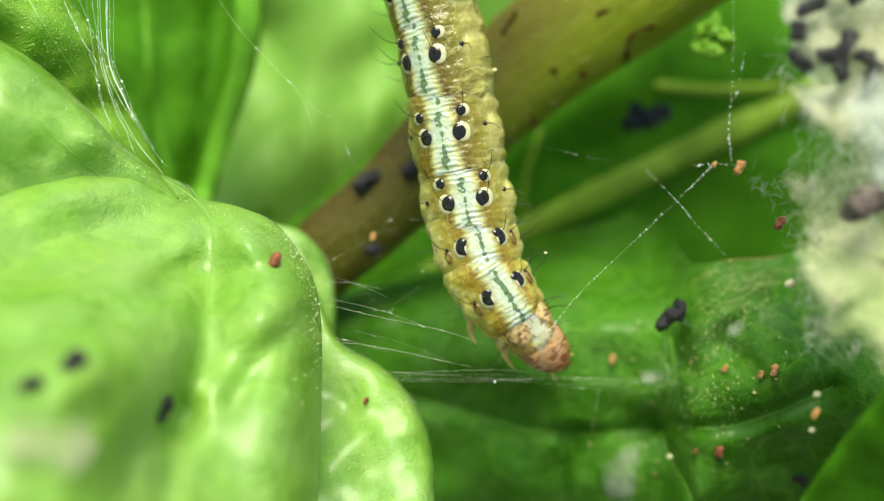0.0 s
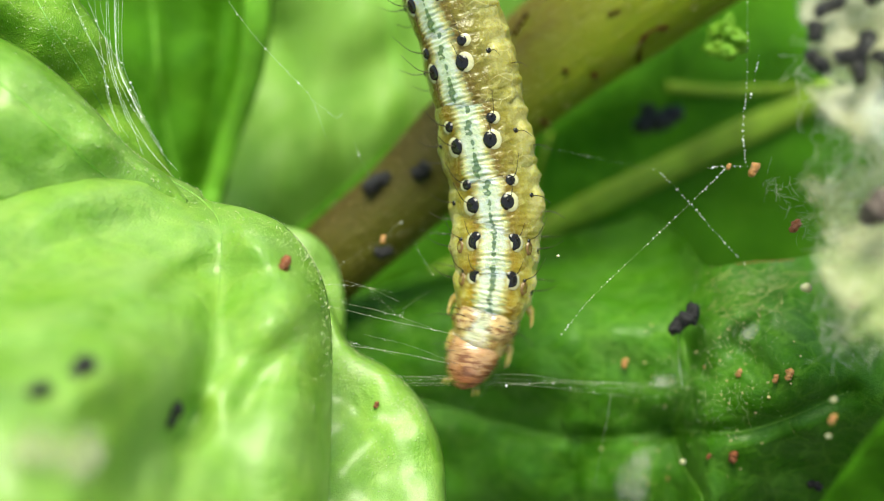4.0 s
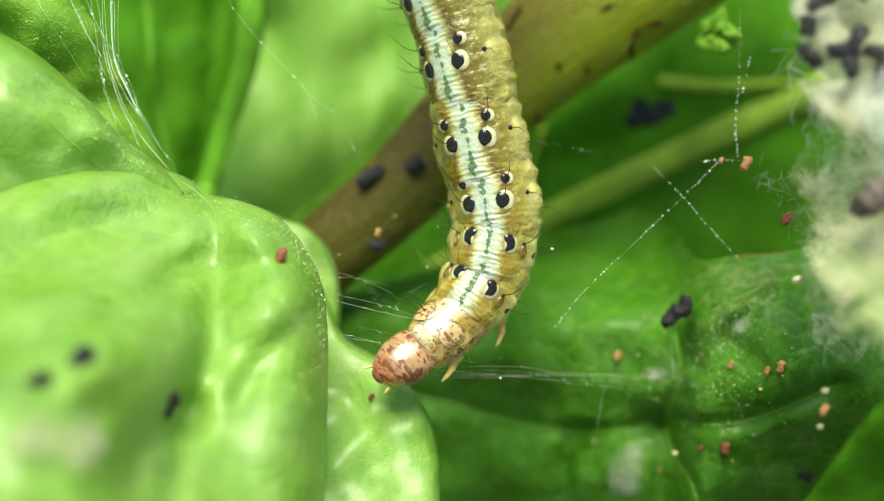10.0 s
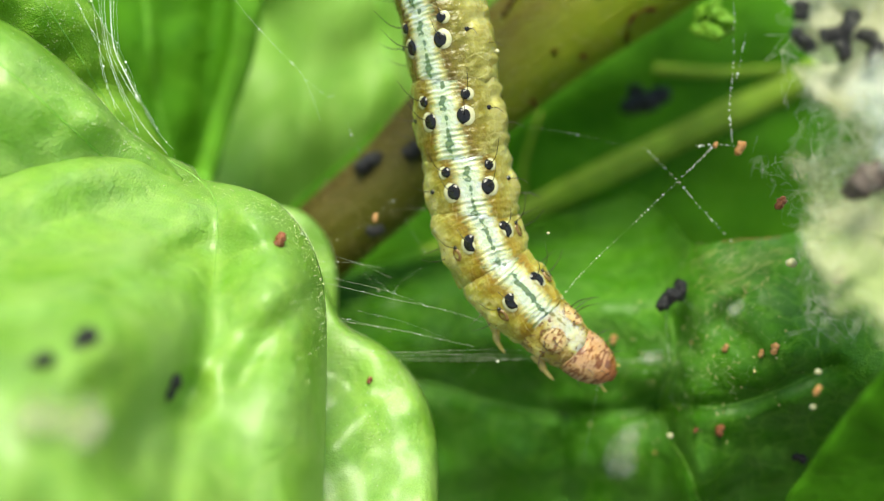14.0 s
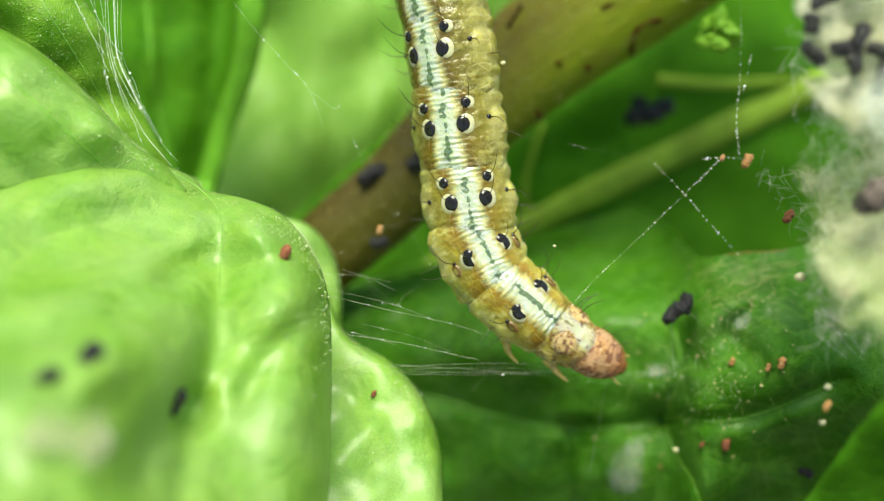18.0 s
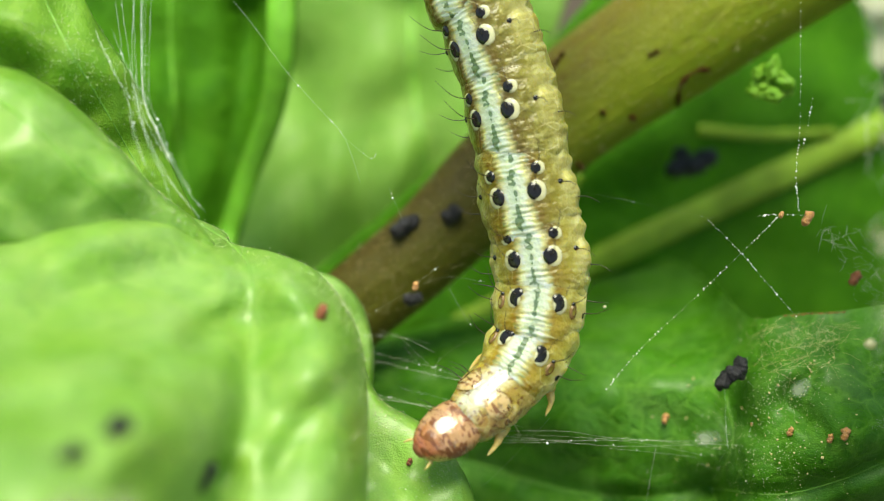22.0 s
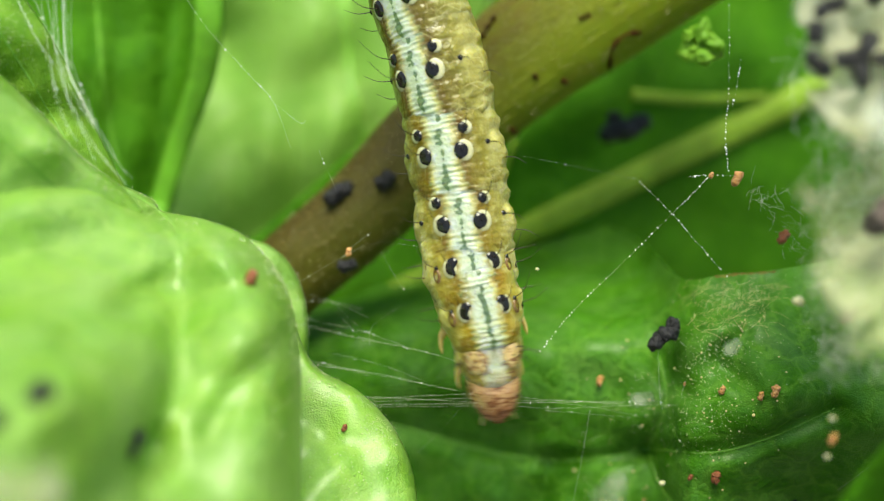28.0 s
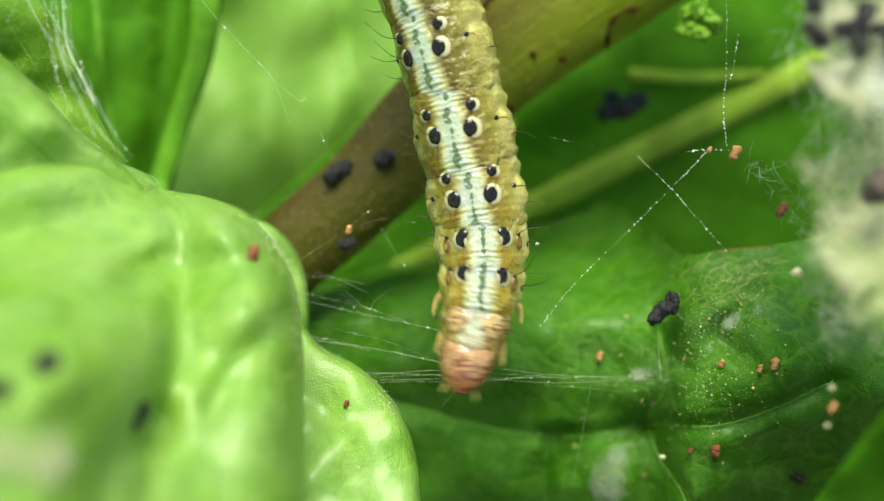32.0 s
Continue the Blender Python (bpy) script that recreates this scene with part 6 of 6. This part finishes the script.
# seconds; middle of the back of rings a3, a2, a1, third and second, and the tip of the head
BODY = [
    (0, -0.61, 4.29, -0.08, 2.55, 0.46, 1.09, 0.84, 0.14, 1.34, -0.87, 2.79, -2.67),
    (0.2, -0.64, 4.30, -0.12, 2.56, 0.49, 1.02, 0.95, -0.01, 1.65, -1.14, 3.92, -2.78),
    (0.5, -0.53, 4.28, 0.01, 2.54, 0.67, 0.94, 1.16, -0.13, 1.90, -1.42, 4.52, -3.27),
    (0.7, -0.50, 4.29, 0.05, 2.56, 0.72, 1.00, 1.20, -0.06, 1.85, -1.39, 4.32, -3.46),
    (1, -0.31, 4.17, 0.33, 2.46, 0.87, 1.06, 1.15, 0.16, 1.09, -0.89, 1.38, -3.26),
    (1.2, -0.11, 4.09, 0.59, 2.39, 1.03, 1.08, 1.09, 0.25, 0.64, -0.81, -0.84, -2.74),
    (1.5, -0.20, 4.07, 0.35, 2.40, 0.65, 1.06, 0.62, 0.18, 0.20, -1.00, -2.58, -2.74),
    (1.7, -0.30, 4.09, 0.25, 2.41, 0.60, 1.05, 0.63, 0.19, 0.30, -1.00, -2.25, -2.84),
    (2, -0.52, 4.18, -0.00, 2.46, 0.47, 1.04, 0.69, 0.18, 0.81, -0.86, -0.03, -3.06),
    (2.2, -0.70, 4.31, -0.26, 2.57, 0.22, 1.03, 0.57, 0.07, 1.26, -0.87, 2.36, -2.91),
    (2.5, -0.62, 4.30, -0.16, 2.59, 0.39, 0.95, 0.81, -0.12, 1.73, -1.25, 4.10, -3.03),
    (2.7, -0.62, 4.27, -0.13, 2.56, 0.49, 0.92, 0.93, -0.18, 1.89, -1.40, 4.54, -3.08),
    (3, -0.61, 4.24, -0.12, 2.52, 0.49, 0.89, 0.94, -0.20, 1.87, -1.41, 4.36, -3.50),
    (3.2, -0.58, 4.23, -0.07, 2.50, 0.55, 0.90, 0.98, -0.18, 1.83, -1.36, 4.26, -3.42),
    (3.5, -0.51, 4.21, 0.02, 2.46, 0.59, 0.93, 0.96, -0.12, 1.60, -1.17, 3.56, -3.36),
    (3.7, -0.58, 4.23, -0.11, 2.51, 0.39, 0.99, 0.77, -0.02, 1.44, -0.95, 3.07, -3.27),
    (4, -0.25, 4.11, 0.35, 2.41, 0.74, 1.06, 0.85, 0.18, 0.80, -0.68, 0.10, -2.96),
    (4.2, -0.19, 4.05, 0.42, 2.36, 0.79, 1.04, 0.83, 0.16, 0.45, -0.84, -1.62, -2.88),
    (4.5, -0.26, 4.03, 0.33, 2.30, 0.73, 0.92, 0.83, 0.05, 0.50, -0.96, -1.57, -3.00),
    (4.7, -0.56, 4.14, -0.02, 2.36, 0.50, 0.91, 0.52, 0.04, 0.69, -0.93, -0.28, -3.26),
    (5, -0.67, 4.25, -0.21, 2.48, 0.29, 0.96, 0.49, -0.00, 1.13, -0.87, 1.79, -3.02),
    (5.2, -0.65, 4.24, -0.18, 2.46, 0.29, 0.96, 0.49, -0.00, 1.13, -0.87, 1.79, -3.02),
    (5.5, -0.62, 4.22, -0.14, 2.43, 0.35, 0.93, 0.69, -0.07, 1.33, -0.93, 2.63, -3.00),
    (5.7, -0.64, 4.26, -0.18, 2.50, 0.35, 0.93, 0.73, -0.11, 1.52, -1.08, 3.39, -3.00),
    (6, -0.64, 4.29, -0.15, 2.56, 0.43, 0.92, 0.86, -0.16, 1.75, -1.28, 4.22, -2.80),
    (6.2, -0.62, 4.27, -0.13, 2.55, 0.48, 0.93, 0.92, -0.15, 1.79, -1.30, 4.31, -3.03),
    (6.5, -0.64, 4.24, -0.15, 2.53, 0.47, 0.94, 0.93, -0.12, 1.77, -1.22, 4.25, -3.09),
    (6.7, -0.58, 4.23, -0.11, 2.51, 0.39, 0.99, 0.77, -0.02, 1.44, -0.95, 3.07, -3.27),
    (7, -0.25, 4.11, 0.35, 2.41, 0.74, 1.06, 0.85, 0.18, 0.80, -0.68, 0.10, -2.96),
    (7.2, -0.19, 4.05, 0.42, 2.36, 0.79, 1.04, 0.83, 0.16, 0.45, -0.84, -1.62, -2.88),
    (7.5, -0.26, 4.05, 0.32, 2.34, 0.69, 0.99, 0.74, 0.09, 0.31, -0.96, -2.27, -2.84),
    (7.7, -0.26, 4.03, 0.33, 2.30, 0.73, 0.92, 0.83, 0.05, 0.50, -0.96, -1.57, -3.00),
    (8, -0.59, 4.20, -0.11, 2.40, 0.38, 0.90, 0.68, -0.02, 1.16, -0.88, 1.64, -3.14),
    (8.2, -0.69, 4.28, -0.24, 2.52, 0.33, 0.93, 0.74, -0.08, 1.60, -1.05, 3.27, -3.00),
    (8.5, -0.62, 4.29, -0.12, 2.57, 0.49, 0.95, 0.96, -0.12, 1.89, -1.18, 3.95, -2.80),
    (8.7, -0.60, 4.27, -0.08, 2.55, 0.56, 0.94, 1.03, -0.13, 1.94, -1.27, 4.20, -3.01),
    (9, -0.60, 4.24, -0.07, 2.51, 0.55, 0.95, 0.97, -0.09, 1.78, -1.17, 3.96, -3.07),
    (9.2, -0.42, 4.14, 0.09, 2.41, 0.55, 0.92, 0.88, -0.05, 1.31, -0.94, 2.12, -3.35),
    (9.5, -0.09, 4.00, 0.49, 2.30, 0.85, 0.93, 0.93, 0.05, 0.64, -0.90, -1.00, -2.87),
    (9.7, -0.17, 4.03, 0.39, 2.34, 0.75, 0.98, 0.78, 0.10, 0.37, -0.95, -2.10, -2.83),
    (10, -0.23, 4.02, 0.36, 2.32, 0.76, 0.94, 0.84, 0.08, 0.42, -0.92, -1.86, -3.01),
    (10.2, -0.21, 4.00, 0.39, 2.27, 0.82, 0.86, 1.01, -0.02, 0.85, -0.87, -0.44, -3.16),
    (10.5, -0.54, 4.17, -0.05, 2.37, 0.49, 0.84, 0.90, -0.14, 1.59, -0.93, 2.55, -2.95),
    (10.7, -0.63, 4.22, -0.15, 2.46, 0.44, 0.87, 0.92, -0.19, 1.82, -1.19, 3.71, -3.13),
    (11, -0.57, 4.24, -0.05, 2.54, 0.58, 0.93, 1.08, -0.19, 2.03, -1.53, 4.60, -3.60),
    (11.2, -0.52, 4.24, 0.00, 2.52, 0.62, 0.94, 1.10, -0.15, 2.00, -1.42, 4.15, -3.69),
    (11.5, -0.26, 4.09, 0.35, 2.35, 0.87, 0.91, 1.17, -0.03, 1.47, -1.01, 1.43, -3.50),
    (11.7, -0.06, 4.03, 0.62, 2.30, 1.08, 0.95, 1.18, 0.09, 0.93, -0.89, -0.68, -2.84),
    (12, -0.05, 3.95, 0.54, 2.26, 0.92, 0.88, 0.99, -0.03, 0.49, -1.12, -1.98, -3.05),
    (12.2, -0.14, 3.96, 0.44, 2.25, 0.85, 0.87, 0.96, -0.06, 0.53, -1.15, -1.80, -3.18),
    (12.5, -0.27, 4.01, 0.31, 2.28, 0.77, 0.90, 0.91, -0.02, 0.63, -1.10, -1.32, -3.15),
    (12.7, -0.31, 4.01, 0.26, 2.26, 0.72, 0.87, 0.91, -0.04, 0.78, -1.04, -0.52, -3.29),
    (13, -0.56, 4.15, -0.08, 2.36, 0.41, 0.90, 0.70, -0.03, 1.12, -0.92, 1.52, -3.20),
    (13.2, -0.68, 4.24, -0.21, 2.46, 0.27, 0.93, 0.61, -0.07, 1.33, -0.96, 2.71, -2.77),
    (13.5, -0.61, 4.23, -0.14, 2.51, 0.40, 0.89, 0.83, -0.24, 1.78, -1.44, 4.23, -3.11),
    (13.7, -0.58, 4.22, -0.08, 2.50, 0.49, 0.89, 0.93, -0.23, 1.86, -1.49, 4.33, -3.28),
    (14, -0.56, 4.20, -0.05, 2.48, 0.52, 0.91, 0.94, -0.17, 1.80, -1.40, 3.96, -3.46),
    (14.2, -0.40, 4.10, 0.09, 2.38, 0.49, 0.88, 0.82, -0.11, 1.33, -1.15, 2.15, -3.70),
    (14.5, -0.09, 3.98, 0.48, 2.29, 0.76, 0.94, 0.79, 0.09, 0.53, -1.07, -1.56, -3.01),
    (14.7, -0.14, 3.96, 0.44, 2.25, 0.85, 0.87, 0.96, -0.06, 0.53, -1.15, -1.80, -3.18),
    (15, -0.31, 4.01, 0.26, 2.26, 0.72, 0.87, 0.91, -0.04, 0.78, -1.04, -0.52, -3.29),
    (15.2, -0.56, 4.15, -0.08, 2.36, 0.41, 0.90, 0.70, -0.03, 1.12, -0.92, 1.52, -3.20),
    (15.5, -0.61, 4.23, -0.14, 2.51, 0.40, 0.89, 0.83, -0.24, 1.78, -1.44, 4.23, -3.11),
    (15.7, -0.56, 4.20, -0.05, 2.48, 0.52, 0.91, 0.94, -0.17, 1.80, -1.40, 3.96, -3.46),
    (16, -0.59, 4.23, -0.09, 2.51, 0.43, 0.96, 0.85, -0.07, 1.72, -1.16, 3.75, -3.29),
    (16.2, -0.41, 4.13, 0.14, 2.43, 0.59, 0.98, 0.88, 0.04, 1.33, -0.94, 1.97, -3.39),
    (16.5, -0.45, 4.15, 0.06, 2.47, 0.45, 1.01, 0.70, 0.03, 1.17, -0.96, 1.97, -3.32),
    (16.7, -0.23, 4.06, 0.34, 2.38, 0.67, 1.01, 0.78, 0.10, 0.71, -0.85, 0.14, -3.02),
    (17, -0.16, 3.98, 0.35, 2.33, 0.62, 0.97, 0.66, 0.04, 0.14, -1.06, -1.92, -3.15),
    (17.2, -0.31, 4.04, 0.22, 2.34, 0.56, 0.96, 0.56, 0.05, 0.21, -1.06, -1.91, -3.15),
    (17.5, -0.54, 4.14, -0.02, 2.36, 0.50, 0.91, 0.52, 0.04, 0.69, -0.93, -0.28, -3.26),
    (17.7, -0.67, 4.25, -0.21, 2.48, 0.29, 0.96, 0.49, -0.00, 1.13, -0.87, 1.79, -3.02),
    (18, -0.65, 4.27, -0.20, 2.58, 0.33, 0.94, 0.77, -0.19, 1.78, -1.28, 4.05, -2.92),
    (18.2, -0.62, 4.24, -0.12, 2.55, 0.49, 0.92, 0.96, -0.21, 1.99, -1.45, 4.67, -3.01),
    (18.5, -0.63, 4.23, -0.13, 2.52, 0.44, 0.93, 0.89, -0.14, 1.86, -1.28, 4.37, -3.04),
    (18.7, -0.59, 4.23, -0.09, 2.51, 0.43, 0.96, 0.85, -0.07, 1.72, -1.16, 3.75, -3.29),
    (19, -0.41, 4.13, 0.14, 2.43, 0.59, 0.98, 0.88, 0.04, 1.33, -0.94, 1.97, -3.39),
    (19.2, -0.23, 4.04, 0.37, 2.34, 0.77, 0.94, 0.98, 0.03, 1.01, -0.95, 0.45, -3.27),
    (19.5, -0.13, 3.96, 0.44, 2.26, 0.81, 0.87, 0.95, -0.06, 0.58, -1.21, -1.54, -3.31),
    (19.7, -0.27, 4.00, 0.28, 2.29, 0.67, 0.91, 0.81, -0.00, 0.52, -1.16, -1.69, -3.24),
    (20, -0.47, 4.05, 0.06, 2.32, 0.50, 0.92, 0.72, 0.02, 0.73, -1.01, -0.57, -3.38),
    (20.2, -0.56, 4.10, -0.05, 2.37, 0.40, 0.92, 0.71, -0.01, 1.10, -0.93, 1.06, -3.29),
    (20.5, -0.68, 4.14, -0.20, 2.41, 0.31, 0.90, 0.70, -0.08, 1.50, -0.99, 2.69, -2.93),
    (20.7, -0.70, 4.17, -0.22, 2.45, 0.33, 0.90, 0.78, -0.14, 1.72, -1.18, 3.65, -3.07),
    (21, -0.67, 4.18, -0.16, 2.48, 0.42, 0.90, 0.88, -0.18, 1.84, -1.30, 4.28, -2.97),
    (21.2, -0.66, 4.20, -0.15, 2.49, 0.41, 0.95, 0.85, -0.12, 1.79, -1.25, 4.09, -3.09),
    (21.5, -0.43, 4.10, 0.12, 2.40, 0.54, 0.99, 0.81, 0.06, 1.17, -0.86, 1.48, -3.27),
    (21.7, -0.20, 4.01, 0.41, 2.31, 0.79, 0.97, 0.91, 0.09, 0.73, -0.88, -0.70, -3.06),
    (22, -0.21, 3.97, 0.35, 2.27, 0.71, 0.91, 0.82, -0.01, 0.44, -1.08, -1.88, -3.21),
    (22.2, -0.33, 4.00, 0.22, 2.29, 0.61, 0.93, 0.75, 0.04, 0.50, -1.02, -1.70, -3.10),
    (22.5, -0.65, 4.09, -0.15, 2.35, 0.31, 0.92, 0.64, 0.03, 0.99, -0.86, 0.60, -3.17),
    (22.7, -0.78, 4.22, -0.33, 2.50, 0.15, 0.97, 0.53, 0.01, 1.28, -0.86, 2.25, -2.83),
    (23, -0.76, 4.27, -0.30, 2.60, 0.22, 0.98, 0.64, -0.11, 1.59, -1.13, 3.65, -2.71),
    (23.2, -0.75, 4.26, -0.26, 2.58, 0.31, 0.95, 0.76, -0.15, 1.75, -1.31, 4.19, -2.96),
    (23.5, -0.71, 4.25, -0.22, 2.55, 0.33, 0.93, 0.78, -0.13, 1.69, -1.29, 4.00, -3.37),
    (23.7, -0.62, 4.20, -0.14, 2.49, 0.32, 0.93, 0.72, -0.09, 1.40, -1.06, 2.84, -3.33),
    (24, -0.20, 4.00, 0.39, 2.31, 0.78, 0.92, 0.95, 0.02, 0.80, -0.91, -0.39, -3.01),
    (24.2, -0.22, 3.99, 0.36, 2.31, 0.75, 0.93, 0.87, 0.03, 0.55, -1.02, -1.56, -3.04),
    (24.5, -0.30, 4.00, 0.28, 2.29, 0.70, 0.89, 0.87, -0.01, 0.61, -1.05, -1.34, -3.24),
    (24.7, -0.40, 4.05, 0.17, 2.33, 0.61, 0.88, 0.89, -0.04, 1.11, -0.96, 0.57, -3.31),
    (25, -0.71, 4.18, -0.21, 2.48, 0.35, 0.90, 0.79, -0.13, 1.82, -1.15, 3.31, -2.95),
    (25.2, -0.72, 4.18, -0.20, 2.48, 0.43, 0.88, 0.93, -0.18, 2.04, -1.32, 4.21, -2.98),
    (25.5, -0.65, 4.16, -0.11, 2.46, 0.54, 0.87, 1.07, -0.17, 2.11, -1.39, 4.53, -3.33),
    (25.7, -0.58, 4.18, -0.09, 2.46, 0.51, 0.88, 1.01, -0.14, 1.96, -1.30, 3.85, -3.65),
    (26, -0.17, 3.99, 0.44, 2.29, 0.89, 0.86, 1.12, -0.01, 1.08, -1.00, -0.22, -3.22),
    (26.2, -0.16, 3.95, 0.43, 2.26, 0.86, 0.86, 1.02, -0.02, 0.73, -1.07, -1.39, -3.21),
    (26.5, -0.23, 3.95, 0.34, 2.27, 0.73, 0.87, 0.86, -0.04, 0.49, -1.05, -1.78, -3.17),
    (26.7, -0.23, 3.87, 0.38, 2.18, 0.79, 0.78, 0.99, -0.13, 0.73, -1.07, -0.94, -3.48),
    (27, -0.62, 4.05, -0.06, 2.30, 0.44, 0.83, 0.82, -0.11, 1.38, -0.86, 2.05, -3.03),
    (27.2, -0.73, 4.14, -0.21, 2.41, 0.36, 0.86, 0.83, -0.16, 1.73, -1.09, 3.72, -2.85),
    (27.5, -0.67, 4.16, -0.13, 2.47, 0.45, 0.88, 0.93, -0.17, 1.86, -1.26, 4.43, -2.64),
    (27.7, -0.60, 4.16, -0.06, 2.47, 0.50, 0.90, 0.94, -0.14, 1.81, -1.23, 4.17, -3.00),
    (28, -0.32, 4.02, 0.26, 2.34, 0.67, 0.88, 0.93, -0.02, 1.17, -0.89, 1.55, -3.37),
    (28.2, -0.14, 3.96, 0.52, 2.28, 0.90, 0.91, 0.99, 0.06, 0.73, -0.88, -0.66, -3.07),
    (28.5, -0.19, 3.92, 0.40, 2.25, 0.77, 0.83, 0.90, -0.08, 0.51, -1.10, -1.63, -3.31),
    (28.7, -0.23, 3.87, 0.38, 2.18, 0.79, 0.78, 0.99, -0.13, 0.73, -1.07, -0.94, -3.48),
    (29, -0.62, 4.05, -0.06, 2.30, 0.44, 0.83, 0.82, -0.11, 1.38, -0.86, 2.05, -3.03),
    (29.2, -0.73, 4.14, -0.21, 2.41, 0.36, 0.86, 0.83, -0.16, 1.73, -1.09, 3.72, -2.85),
    (29.5, -0.67, 4.16, -0.13, 2.47, 0.45, 0.88, 0.93, -0.17, 1.86, -1.26, 4.43, -2.64),
    (29.7, -0.60, 4.16, -0.06, 2.47, 0.50, 0.90, 0.94, -0.14, 1.81, -1.23, 4.17, -3.00),
    (30, -0.32, 4.02, 0.26, 2.34, 0.67, 0.88, 0.93, -0.02, 1.17, -0.89, 1.55, -3.37),
    (30.2, -0.14, 3.96, 0.52, 2.28, 0.90, 0.91, 0.99, 0.06, 0.73, -0.88, -0.66, -3.07),
    (30.5, -0.18, 3.92, 0.42, 2.25, 0.79, 0.85, 0.92, -0.07, 0.57, -1.12, -1.38, -3.49),
    (30.7, -0.24, 3.89, 0.36, 2.20, 0.77, 0.79, 0.95, -0.09, 0.67, -1.07, -1.11, -3.45),
    (31, -0.65, 4.07, -0.12, 2.31, 0.41, 0.80, 0.80, -0.10, 1.32, -0.82, 1.92, -3.01),
    (31.2, -0.74, 4.14, -0.23, 2.41, 0.33, 0.85, 0.78, -0.12, 1.60, -0.99, 3.28, -2.93),
    (31.5, -0.69, 4.16, -0.15, 2.48, 0.43, 0.91, 0.88, -0.13, 1.81, -1.19, 4.20, -2.77),
    (31.7, -0.58, 4.16, -0.06, 2.47, 0.52, 0.92, 0.98, -0.12, 1.81, -1.19, 4.00, -3.10),
    (32, -0.16, 3.98, 0.47, 2.29, 0.89, 0.90, 1.13, -0.00, 1.09, -0.83, 0.60, -3.18),
]


def unit(v):
    return v / (np.linalg.norm(v) + 1e-9)


def body_poses(row):
    """The place and turn of every ring at one moment, in the caterpillar's own space."""
    m = np.array(row[1:]).reshape(6, 2)
    names = ["a3", "a2", "a1", "third", "second"]
    centre = {}
    twist = -26 * max(-1.0, min(1.0, (m[5][0] - m[4][0]) / 2.0))
    roll = dict(ROLL, second=twist * 0.6, third=twist * 0.35, a1=9 + twist * 0.25, neck=twist, head=twist)
    for i, n in enumerate(names):
        d = unit(m[min(i + 1, 4)] - m[max(i - 1, 0)])
        across = np.array([-d[1], d[0]])
        c = m[i] + across * SIZES[n][0] * math.sin(radians(roll[n]))
        centre[n] = np.array([c[0], c[1], -SIZES[n][0] * 0.95])
    tail = np.array(TAIL)
    centre["a4"] = centre["a3"] + unit(0.55 * unit(centre["a3"] - centre["a2"]) + 0.45 * unit(tail[0] - centre["a3"])) * 1.7
    centre["a5"] = 0.5 * tail[0] + 0.5 * (centre["a4"] + unit(tail[1] - centre["a4"]) * 1.65)
    for i, n in enumerate(("a6", "a7", "a8", "a9", "a10")):
        centre[n] = tail[i + 1]
    back = centre["second"]
    gap = np.hypot(*(m[5] - m[4]))
    dive = -0.28 * math.sqrt(max(0.0, 9.6 - gap * gap)) + (1.1 if m[5][0] < m[4][0] else 0.2)
    tip = np.array([m[5][0], m[5][1], back[2] + 0.05 + dive])
    ahead = unit(unit(back - centre["third"]) + 0.9 * unit(tip - back))
    bend = back + ahead * 0.45 * np.linalg.norm(tip - back)

    def curve(s):
        return (1 - s) ** 2 * back + 2 * s * (1 - s) * bend + s * s * tip, unit(2 * (1 - s) * (bend - back) + 2 * s * (tip - bend))

    order = ["a10", "a9", "a8", "a7", "a6", "a5", "a4", "a3", "a2", "a1", "third", "second"]
    found = {}
    for i, n in enumerate(order):
        d = unit(centre[order[min(i + 1, 11)]] - centre[order[max(i - 1, 0)]]) if n != "second" else ahead
        found[n] = (centre[n], d, roll[n])
    place, d = curve(0.41)
    found["neck"] = (place, d, roll["neck"])
    place, d = curve(0.75)
    found["head"] = (place, d, roll["head"])
    poses = {}
    for n, (c, d, turn) in found.items():
        y = -d
        z = unit(np.array([0, 0, 1.0]) - y * y[2])
        x = np.cross(y, z)
        a = radians(turn)
        x, z = x * math.cos(a) + z * math.sin(a), z * math.cos(a) - x * math.sin(a)
        poses[n] = Matrix.Translation(Vector(c) * MM) @ Matrix(np.stack([x, y, z], 1).tolist()).to_4x4()
    return poses


def motions():
    """The caterpillar swings its front to and fro."""
    moments = [(row[0], body_poses(row)) for row in BODY]
    for name, ob in RINGS:
        walk(ob, [(t, poses[name]) for t, poses in moments])


motions()
